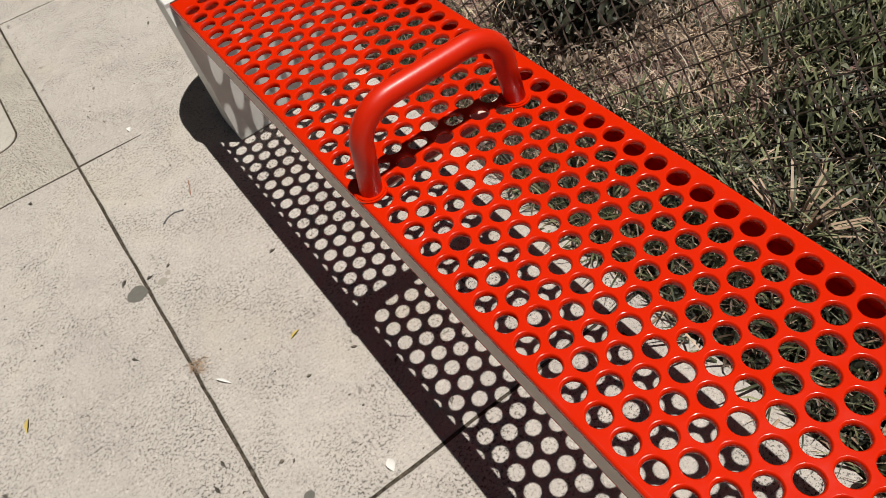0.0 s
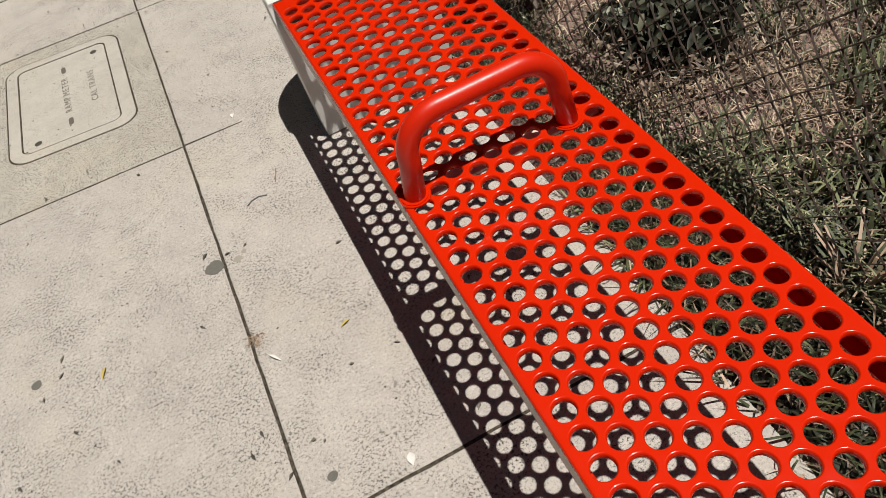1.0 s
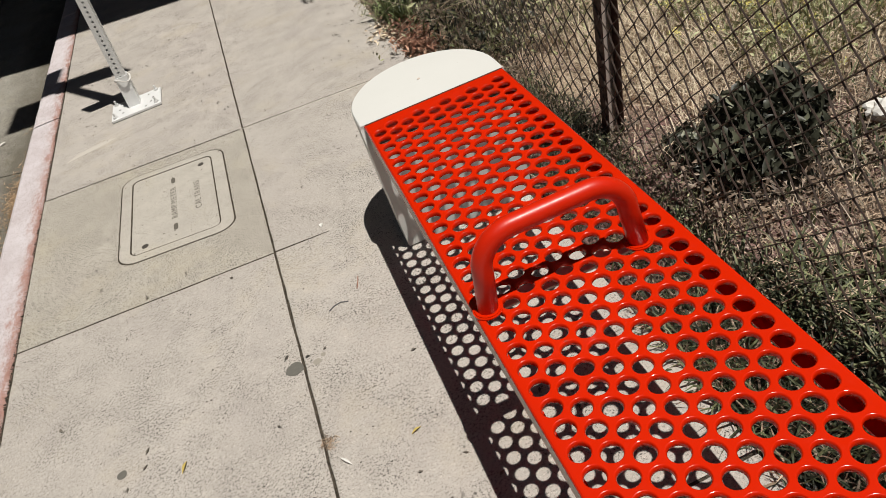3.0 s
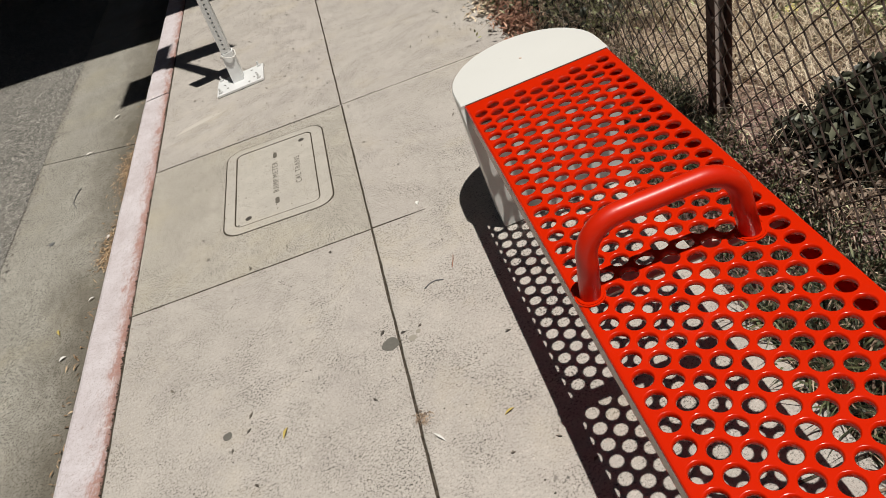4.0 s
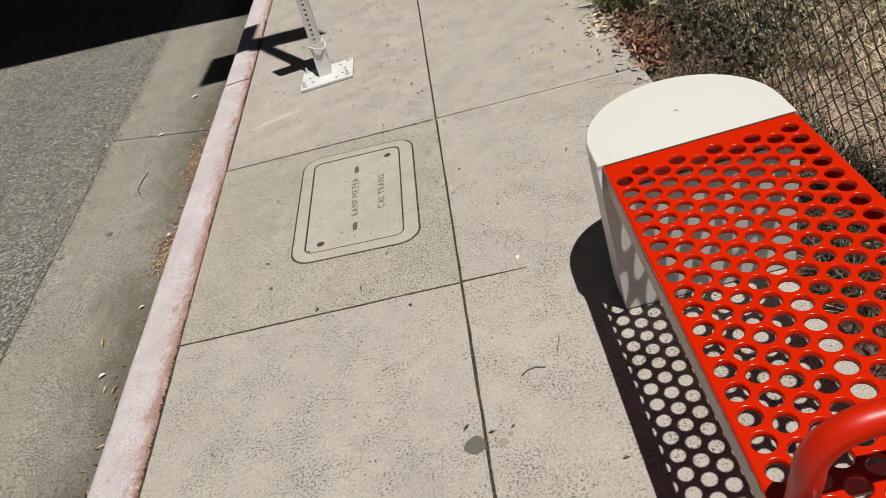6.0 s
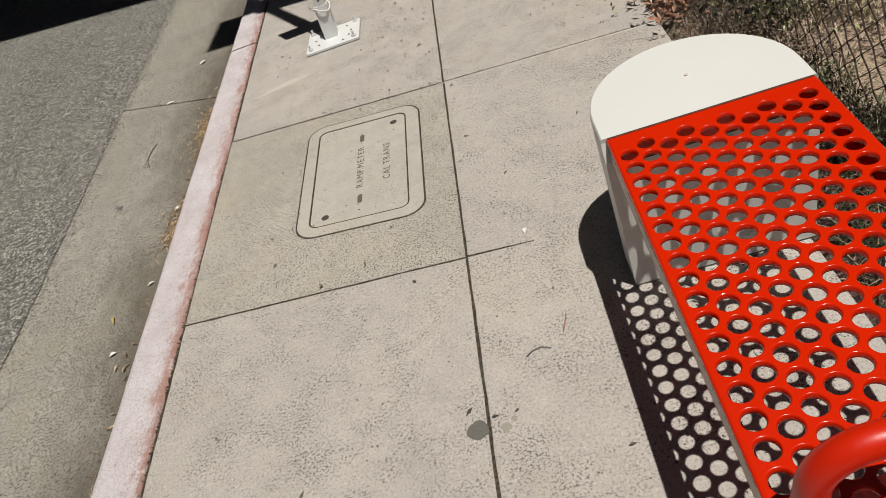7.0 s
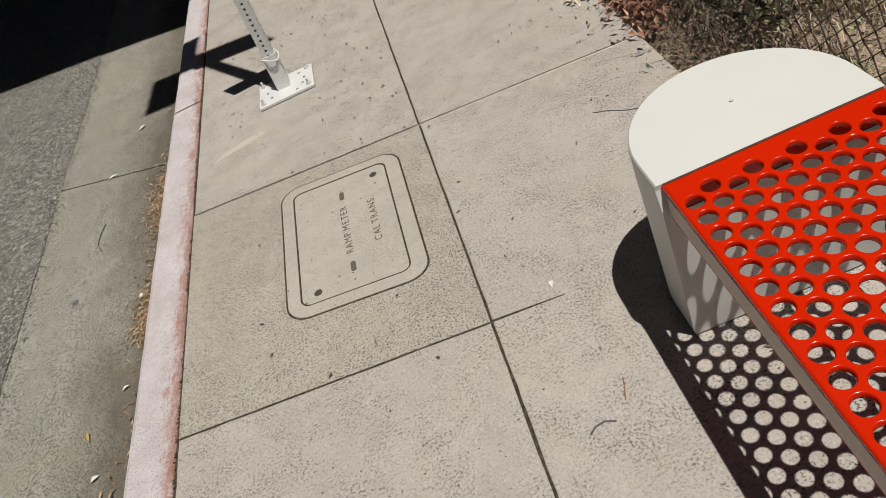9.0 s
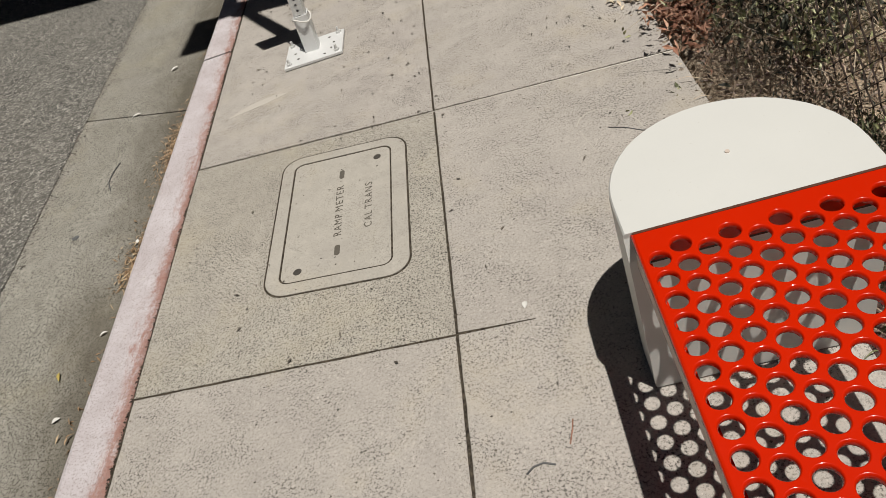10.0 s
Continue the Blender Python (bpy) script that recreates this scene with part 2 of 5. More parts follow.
def make_cream():
    k = Mat("cream_paint", 0.45)
    n = k.noise(4, 5)
    c = k.mix(n, (0.70, 0.695, 0.66), (0.64, 0.635, 0.60))
    c = k.mix(k.ramp(k.noise(90, 4, 0.8), (0.66, 0.0), (0.74, 0.5)), c, (0.45, 0.42, 0.36))
    return k.colour(c).bump(k.noise(150, 4), 0.12, 0.002).m


M_CREAM = make_cream()


def make_apron():
    k = Mat("rail_beige", 0.5)
    c = k.mix(k.noise(30, 5, 0.7, k.stretch(1, 0.3, 1)), (0.56, 0.46, 0.39), (0.68, 0.58, 0.50))
    return k.colour(c).bump(k.noise(120, 4), 0.15, 0.002).m


M_APRON = make_apron()


def plain(name, c1, c2, rough, metal=0.0, scale=20.0, bump=0.1):
    k = Mat(name, rough, metal)
    n = k.noise(scale, 5, 0.7)
    return k.colour(k.mix(n, c1, c2)).bump(n, bump, 0.002).m


M_STEEL = plain("galvanised_steel", (0.74, 0.74, 0.72), (0.58, 0.58, 0.57), 0.5, 0.15, 40)
M_WHITE_STEEL = plain("white_steel", (0.78, 0.78, 0.77), (0.68, 0.68, 0.67), 0.5, 0.1, 30)
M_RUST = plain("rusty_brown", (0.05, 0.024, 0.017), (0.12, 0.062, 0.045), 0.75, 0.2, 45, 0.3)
# paler copy of the rust: sunlight on the post web is put into the colour
M_RUST_LIT = plain("rusty_lit", (0.52, 0.42, 0.36), (0.66, 0.56, 0.50), 0.75, 0.1, 45, 0.3)
M_SEAM = plain("seam_rust", (0.035, 0.014, 0.009), (0.17, 0.075, 0.05), 0.95, 0.0, 40, 0.3)
M_WIRE = plain("rusty_wire", (0.035, 0.024, 0.019), (0.13, 0.095, 0.078), 0.5, 0.35, 60)
M_SIGN_BACK = plain("sign_aluminium", (0.30, 0.33, 0.32), (0.20, 0.23, 0.22), 0.5, 0.1, 18)
M_INK = plain("dark_ink", (0.08, 0.08, 0.08), (0.13, 0.13, 0.13), 0.6)
M_DARK_METAL = plain("dark_bolt", (0.10, 0.09, 0.08), (0.18, 0.16, 0.14), 0.5, 0.6, 80)
M_ROAD_PATCH = plain("patch_concrete", (0.52, 0.52, 0.51), (0.40, 0.40, 0.40), 0.85, 0.0, 30, 0.4)
M_CHALK = plain("chalk", (0.34, 0.33, 0.30), (0.16, 0.155, 0.14), 0.9, 0.0, 60)
M_DECK = plain("deck_concrete", (0.16, 0.15, 0.14), (0.11, 0.105, 0.10), 0.9, 0.0, 2)
M_STAIN = plain("gum_stain", (0.10, 0.095, 0.082), (0.17, 0.16, 0.14), 0.8, 0.0, 60)
M_STAIN_FAINT = plain("faint_stain", (0.27, 0.25, 0.21), (0.34, 0.31, 0.26), 0.8, 0.0, 60)
M_PALE_SCUFF = plain("pale_scuff", (0.56, 0.52, 0.465), (0.43, 0.395, 0.345), 0.85, 0.0, 90)
M_MORTAR = plain("pale_mortar", (0.66, 0.62, 0.555), (0.50, 0.465, 0.41), 0.9, 0.0, 70, 0.3)
M_LETTER = plain("worn_letters", (0.07, 0.062, 0.051), (0.17, 0.152, 0.126), 0.85, 0.0, 120)
M_PAPER = plain("pale_paper", (0.72, 0.70, 0.66), (0.60, 0.58, 0.54), 0.8)
M_LEAF_YELLOW = plain("yellow_leaf", (0.50, 0.39, 0.10), (0.36, 0.26, 0.08), 0.75, 0.0, 90)


# ---- geometry helpers ----
def part(name, bm, material, parent=None, label="", smooth=False):
    me = bpy.data.meshes.new(name)
    if smooth:
        for f in bm.faces:
            f.smooth = True
    bm.normal_update()
    bm.to_mesh(me)
    bm.free()
    me.materials.append(material)
    ob = new(name, me)
    if parent is not None:
        ob.parent = parent
    if label:
        tagged(ob, label)
    return ob


def empty(name, x=0, y=0, z=0):
    ob = new(name)
    ob.location = (x, y, z)
    return ob


def box(bm, x0, y0, z0, x1, y1, z1, bevel=0.0, seg=2):
    r = bmesh.ops.create_cube(bm, size=1.0)
    vs = r["verts"]
    bmesh.ops.scale(bm, verts=vs, vec=(x1 - x0, y1 - y0, z1 - z0))
    bmesh.ops.translate(bm, verts=vs, vec=((x0 + x1) / 2, (y0 + y1) / 2, (z0 + z1) / 2))
    if bevel:
        es = list({e for v in vs for e in v.link_edges})
        bmesh.ops.bevel(bm, geom=es, offset=bevel, segments=seg, affect='EDGES', profile=0.5)


def boxed(*a, **k):
    bm = bmesh.new()
    box(bm, *a, **k)
    return bm


def tube(bm, points, radius, sides=8, caps=True):
    """A tube along points; radius is a number or one for each point."""
    pts = [Vector(p) for p in points]
    rs = radius if isinstance(radius, (list, tuple)) else [radius] * len(pts)
    rings, up = [], None
    for i, p in enumerate(pts):
        d = (pts[min(i + 1, len(pts) - 1)] - pts[max(i - 1, 0)]).normalized()
        if up is None:
            up = Vector((0, 0, 1)) if abs(d.z) < 0.9 else Vector((1, 0, 0))
        u = (up - d * up.dot(d)).normalized()
        up = u
        w = d.cross(u)
        rings.append([bm.verts.new(p + (u * math.cos(a) + w * math.sin(a)) * rs[i]) for a in
                      [2 * math.pi * k / sides for k in range(sides)]])
    for a, b in zip(rings, rings[1:]):
        for k in range(sides):
            bm.faces.new((a[k], a[(k + 1) % sides], b[(k + 1) % sides], b[k]))
    if caps:
        bm.faces.new(rings[0][::-1])
        bm.faces.new(rings[-1])


def prism(bm, outline, z0, z1):
    lo = [bm.verts.new((x, y, z0)) for x, y in outline]
    hi = [bm.verts.new((x, y, z1)) for x, y in outline]
    n = len(outline)
    for i in range(n):
        bm.faces.new((lo[i], lo[(i + 1) % n], hi[(i + 1) % n], hi[i]))
    bm.faces.new(hi)
    bm.faces.new(lo[::-1])


def rounded(x0, y0, x1, y1, r, n=6):
    out = []
    for cx, cy, a0 in ((x1 - r, y1 - r, 0), (x0 + r, y1 - r, 90), (x0 + r, y0 + r, 180), (x1 - r, y0 + r, 270)):
        for i in range(n + 1):
            a = radians(a0 + 90 * i / n)
            out.append((cx + r * math.cos(a), cy + r * math.sin(a)))
    return out


def raw(name, verts, faces, material, parent=None):
    me = bpy.data.meshes.new(name)
    me.from_pydata(verts, [], faces)
    me.materials.append(material)
    ob = new(name, me)
    if parent is not None:
        ob.parent = parent
    return ob


# ---- ground, road, pavement ----
KERB_IN, KERB_OUT, GUTTER_OUT, ROAD_Z = -0.951, -1.124, -1.862, -0.13
PAVE_RIGHT = 0.868


def ground_sheet():
    """One sheet to the horizon, lower than the paving, rising a little behind the fence."""
    xs = [-400, -60, -20, -8, -4, -2, -1.0, 0.0, 0.8] + [0.9 + 0.12 * i for i in range(40)] + [6, 8, 12, 20, 60, 400]
    ys = [-400, -60, -20, -8, -5] + [-4 + 0.14 * i for i in range(90)] + [9, 11, 14, 20, 60, 400]
    verts, faces = [], []
    for y in ys:
        for x in xs:
            z = -0.20
            if x > 0.85:
                z = -0.035 + 0.03 * noise.noise((x * 2.1, y * 2.1, 0)) + 0.02 * noise.noise((x * 7, y * 7, 3)) + 0.02 * max(0, x - 1.3)
                if x > 8:
                    z = 0.1
            verts.append((x, y, z))
    w = len(xs)
    for j in range(len(ys) - 1):
        for i in range(w - 1):
            a = j * w + i
            faces.append((a, a + 1, a + 1 + w, a + w))
    ob = raw("ground", verts, faces, M_SOIL)
    for p in ob.data.polygons:
        p.use_smooth = True
    tagged(ob, "bare brown soil with straw behind a wire fence", "ground", kind="structure")


ground_sheet()

JW = 0.0032   # half a joint


def bend(y):
    """The kerb runs a little askew to the pavement's long joint."""
    return -0.0243 * y


def road_edge(y):
    """The outer edge of the gutter, which widens along the street."""
    return GUTTER_OUT - 0.048 * y


def slab(parent, corners, mat):
    """A slab with worn upper edges; corners run anticlockwise."""
    bm = bmesh.new()
    cx = sum(p[0] for p in corners) / 4
    cy = sum(p[1] for p in corners) / 4

    def inset(d):
        return [(x + math.copysign(d, cx - x), y + math.copysign(d, cy - y)) for x, y in corners]
    rings = []
    for d, z in ((JW, -0.10), (JW, -0.006), (JW + 0.0008, -0.0018), (JW + 0.0025, -0.0003), (JW + 0.006, 0.0)):
        pts = inset(d)
        ring = []
        for i in range(4):
            (x0, y0), (x1, y1) = pts[i], pts[(i + 1) % 4]
            n = max(2, int(math.hypot(x1 - x0, y1 - y0) / 0.05))
            for q in range(n):
                x, y = x0 + (x1 - x0) * q / n, y0 + (y1 - y0) * q / n
                w = 0.0030 if z > -0.05 and 0 < q < n else 0
                ring.append((x + w * noise.noise((x * 30, y * 30, 1)), y + w * noise.noise((x * 30, y * 30, 9)), z))
        rings.append(ring)
    m = min(len(r) for r in rings)
    made = [[bm.verts.new(r[int(q * len(r) / m)]) for q in range(m)] for r in rings]
    for a, b in zip(made, made[1:]):
        for q in range(m):
            bm.faces.new((a[q], a[(q + 1) % m], b[(q + 1) % m], b[q]))
    bm.faces.new(made[-1])
    part("slab", bm, mat, parent)


pavement = empty("pavement")
tagged(pavement, "sunlit grey concrete pavement in large scored slabs", "pavement", kind="structure")
bm = bmesh.new()
prism(bm, [(KERB_IN + bend(-12), -12), (PAVE_RIGHT - 0.01, -12), (PAVE_RIGHT - 0.01, 30), (KERB_IN + bend(30), 30)], -0.16, -0.0020)
part("bedding", bm, M_JOINT, pavement)
# cross joints: y at the long joint, and their slope
LEFT_JOINTS = [(-12, 0), (-9, 0), (-6, 0), (-3.6, 0), (-1.44, -0.01), (0.0, -0.067), (1.1, -0.093), (3.9, -0.05), (6.1, 0), (8.3, 0), (12, 0), (18, 0), (30, 0)]
for (y0, s0), (y1, s1) in zip(LEFT_JOINTS, LEFT_JOINTS[1:]):
    if y0 == 0.0:
        continue
    xa, xb = KERB_IN + bend(y0), KERB_IN + bend(y1)
    slab(pavement, [(xa, y0 + s0 * xa), (0.0, y0), (0.0, y1), (xb, y1 + s1 * xb)], M_SLAB)
RIGHT_JOINTS = [(-12, 0), (-9, 0), (-6, 0), (-3.6, 0), (-1.44, 0), (1.1, -0.09), (3.9, -0.05), (6.1, 0), (8.3, 0), (12, 0), (18, 0), (30, 0)]
for (y0, s0), (y1, s1) in zip(RIGHT_JOINTS, RIGHT_JOINTS[1:]):
    slab(pavement, [(0.0, y0), (PAVE_RIGHT, y0 + s0 * PAVE_RIGHT), (PAVE_RIGHT, y1 + s1 * PAVE_RIGHT), (0.0, y1)], M_SLAB)
# the slab that holds the pull box, with a hole for it
bm = bmesh.new()
BX0, BY0, BX1, BY1 = -0.594, 0.298, -0.110, 1.035
BOX_SKEW = -0.11
outer = [(KERB_IN + bend(0.06) + JW, 0.0640 + JW), (-JW, JW), (-JW, 1.1 - JW - 0.002), (KERB_IN + bend(1.19) + JW, 1.1905 - JW - 0.002)]


def skewed(pts):
    return [(x, y + BOX_SKEW * (x + 0.352)) for x, y in pts]


inner = skewed(rounded(BX0, BY0, BX1, BY1, 0.08, 7))


def ring_plate(bm, outer_pts, inner_pts, z0, z1):
    vo = [bm.verts.new((x, y, z1)) for x, y in outer_pts]
    vi = [bm.verts.new((x, y, z1)) for x, y in inner_pts]
    eo = [bm.edges.new((vo[i], vo[(i + 1) % len(vo)])) for i in range(len(vo))]
    ei = [bm.edges.new((vi[i], vi[(i + 1) % len(vi)])) for i in range(len(vi))]
    bmesh.ops.triangle_fill(bm, use_beauty=True, use_dissolve=False, edges=eo + ei)
    lo = [bm.verts.new((v.co.x, v.co.y, z0)) for v in vi]
    for i in range(len(vi)):
        bm.faces.new((vi[i], vi[(i + 1) % len(vi)], lo[(i + 1) % len(vi)], lo[i]))
    lo = [bm.verts.new((v.co.x, v.co.y, z0)) for v in vo]
    for i in range(len(vo)):
        bm.faces.new((vo[(i + 1) % len(vo)], vo[i], lo[i], lo[(i + 1) % len(vo)]))


ring_plate(bm, outer, inner, -0.10, -0.001)
bmesh.ops.recalc_face_normals(bm, faces=bm.faces[:])
part("slab", bm, M_SLAB_ROUGH, pavement)

# a scored line that runs a little way into the long slab
bm = bmesh.new()
prism(bm, [(0.0, -0.004), (0.205, -0.0155), (0.206, -0.0135), (0.0, 0.004)], -0.006, 0.0012)
part("scored_line", bm, M_JOINT, pavement)

# pale mortar smeared along the cross joint
bm = bmesh.new()
near, far = [], []
for i in range(60):
    x = -0.02 + 0.885 * i / 59
    w = 0.0065 + 0.006 * noise.noise((x * 22, 0, 2)) + 0.004 * noise.noise((x * 60, 5, 2))
    y = 1.1 - 0.09 * x - 0.0070
    far.append((x, y))
    near.append((x, y - max(0.0015, w * min(1.0, 0.35 + x))))
prism(bm, near + far[::-1], -0.004, 0.0014)
part("mortar_line", bm, M_MORTAR, pavement, "pale mortar smeared along the joint")

kerb = empty("kerb")
tagged(kerb, "concrete kerb with faded and chipped red paint", "kerb", kind="structure")
KJ = [-12, -8, -5, -2.2, 2.235, 4.6, 7, 10, 15, 22, 30]


def kerb_stone(y0, y1):
    bm = bmesh.new()
    prof = [(KERB_IN - 0.006, -0.19), (KERB_IN - 0.006, -0.006), (KERB_IN - 0.014, 0.002), (KERB_OUT + 0.022, 0.0),
            (KERB_OUT + 0.008, -0.006), (KERB_OUT, -0.02), (KERB_OUT - 0.02, ROAD_Z - 0.02), (KERB_OUT - 0.02, -0.19)]
    n = max(2, int((y1 - y0) / 0.06))
    rings = []
    for i in range(n + 1):
        y = y0 + 0.009 + (y1 - y0 - 0.018) * i / n
        row = []
        for j, (x, z) in enumerate(prof):
            wob = 0.004 * noise.noise((y * 6, j * 0.4, 1)) + 0.003 * noise.noise((y * 25, j, 5))
            row.append(bm.verts.new((x + bend(y) + (wob if 1 < j < 7 else 0), y, z + (0.4 * wob if 1 < j < 5 else 0))))
        rings.append(row)
    m = len(prof)
    for a, b in zip(rings, rings[1:]):
        for j in range(m):
            f = bm.faces.new((a[j], a[(j + 1) % m], b[(j + 1) % m], b[j]))
    bm.faces.new(rings[0])
    bm.faces.new(rings[-1][::-1])
    bmesh.ops.recalc_face_normals(bm, faces=bm.faces[:])
    part("kerb_stone", bm, M_KERB, kerb)


for y0, y1 in zip(KJ, KJ[1:]):
    kerb_stone(y0, y1)

gutter = empty("gutter")
tagged(gutter, "worn concrete gutter strip beside the kerb", "gutter", kind="structure")
GJ = [-12, -8, -5, -2.2, 2.03, 4.6, 7, 10, 15, 22, 30]


def gs(y):
    return 0.26 if y == 2.03 else 0.0


for y0, y1 in zip(GJ, GJ[1:]):
    bm = bmesh.new()
    pts = [(road_edge(y0), y0 + 0.005 + gs(y0), ROAD_Z - 0.005), (KERB_OUT + 0.01 + bend(y0), y0 + 0.005, ROAD_Z - 0.03),
           (KERB_OUT + 0.01 + bend(y1), y1 - 0.005, ROAD_Z - 0.03), (road_edge(y1), y1 - 0.005 + gs(y1), ROAD_Z - 0.005)]
    vs = [bm.verts.new(p) for p in pts]
    f = bm.faces.new(vs)
    ex = bmesh.ops.extrude_face_region(bm, geom=[f])
    bmesh.ops.translate(bm, verts=[v for v in ex["geom"] if isinstance(v, bmesh.types.BMVert)], vec=(0, 0, -0.05))
    bmesh.ops.recalc_face_normals(bm, faces=bm.faces[:])
    part("gutter_slab", bm, M_GUTTER, gutter)


def road_sheet():
    bm = bmesh.new()
    ys = [-12] + [-6 + 0.05 * i for i in range(300)] + [12, 20, 30, 45, 46, 160]
    left, right = [], []
    for y in ys:
        j = 0.012 * noise.noise((y * 5, 0, 0)) + 0.010 * noise.noise((y * 17, 3, 0))
        right.append(bm.verts.new((road_edge(y) + 0.020 + j, y, ROAD_Z - 0.001)))
        left.append(bm.verts.new((-14 if y < 45.5 else -60, y, ROAD_Z + 0.10)))
    for i in range(len(ys) - 1):
        bm.faces.new((left[i], right[i], right[i + 1], left[i + 1]))
    ob = part("road", bm, M_ASPHALT)
    tagged(ob, "cracked grey asphalt road with coarse stones", "road", kind="structure")


road_sheet()

# overpass deck above and beyond: its shade lies over the far road
DECK_H = 5.2
deck = empty("overpass_deck")
tagged(deck, "plain concrete overpass deck high above the street", "overpass", kind="structure")
bm = bmesh.new()
ox, oy = -SUN_A * DECK_H, 3.66 - SUN_B * DECK_H
ux = Vector((1, -0.25, 0)).normalized()
uy = Vector((0.25, 1, 0)).normalized()
pts = [Vector((ox, oy, 0)) + ux * s + uy * d for s, d in ((-60, 0), (60, 0), (60, 45), (-60, 45))]
prism(bm, [(p.x, p.y) for p in pts], DECK_H, DECK_H + 1.2)
part("deck_slab", bm, M_DECK, deck)
for x0, x1 in ((3.4, 4.6), (-15.2, -14.0)):
    part("abutment", boxed(x0, 7.5, -0.25, x1, 43, DECK_H), M_DECK, deck)

# ---- pull box ----
pull_box = empty("pull_box")
tagged(pull_box, "flush concrete utility box with lettered lid in the pavement", "utility box")
bm = bmesh.new()
g = 0.0068
ring_plate(bm, skewed(rounded(BX0 + g, BY0 + g, BX1 - g, BY1 - g, 0.075, 7)), skewed(rounded(-0.543, 0.352, -0.168, 0.985, 0.036, 6)), -0.08, 0.0005)
bmesh.ops.recalc_face_normals(bm, faces=bm.faces[:])
part("rim", bm, M_BOX, pull_box)
bm = bmesh.new()
prism(bm, skewed(rounded(-0.5365, 0.3585, -0.1745, 0.9785, 0.030, 6)), -0.06, -0.001)
part("lid", bm, M_BOX, pull_box)


def disc(bm, x, y, z0, z1, r, n=20, squash=1.0):
    prism(bm, [(x + r * math.cos(2 * math.pi * i / n), y + squash * r * math.sin(2 * math.pi * i / n)) for i in range(n)], z0, z1)


for x, y in ((-0.221, 0.911), (-0.481, 0.413)):
    bm = bmesh.new()
    disc(bm, x, y, -0.01, 0.0, 0.014)
    part("lid_bolt", bm, M_DARK_METAL, pull_box, "round dark lid bolt")


def lettering(body, x, y, length, height, parent, name="lettering"):
    """Raised worn letters along y, fitted to a length."""
    cu = bpy.data.curves.new(name, 'FONT')
    cu.body, cu.size, cu.extrude, cu.align_x, cu.align_y = body, 1.0, 0.01, 'CENTER', 'CENTER'
    cu.space_character = 1.25
    ob = bpy.data.objects.new(name, cu)
    scene.collection.objects.link(ob)
    dg = bpy.context.evaluated_depsgraph_get()
    me = bpy.data.meshes.new_from_object(ob.evaluated_get(dg))
    bpy.data.objects.remove(ob)
    xs = [v.co.x for v in me.vertices]
    ys = [v.co.y for v in me.vertices]
    k, h = length / (max(xs) - min(xs)), height / (max(ys) - min(ys))
    for v in me.vertices:
        v.co = ((v.co.x - (max(xs) + min(xs)) / 2) * k, (v.co.y - (max(ys) + min(ys)) / 2) * h, v.co.z * 0.04)
    me.materials.clear()
    me.materials.append(M_LETTER)
    o = new(name, me)
    o.matrix_world = pose(x, y, -0.0008, 0, 0, 90)
    o.parent = parent
    return o


lettering("RAMP", -0.355, 0.589, 0.108, 0.026, pull_box)
lettering("METER", -0.355, 0.731, 0.138, 0.026, pull_box)
lettering("CAL", -0.251, 0.577, 0.078, 0.026, pull_box)
lettering("TRANS", -0.251, 0.702, 0.140, 0.026, pull_box)
for y in (0.465, 0.865):
    bm = bmesh.new()
    prism(bm, rounded(-0.361, y - 0.024, -0.343, y + 0.024, 0.008, 4), -0.01, -0.0002)
    part("lifting_slot", bm, M_LETTER, pull_box, "dark lifting slot")

# ---- bench ----
SEAT_Z = 0.457
SX0, SX1, SY0, SY1 = 0.433, 0.878, -2.113, -0.286
bench = empty("bench")
tagged(bench, "red perforated metal bench with cream concrete ends", "bench")


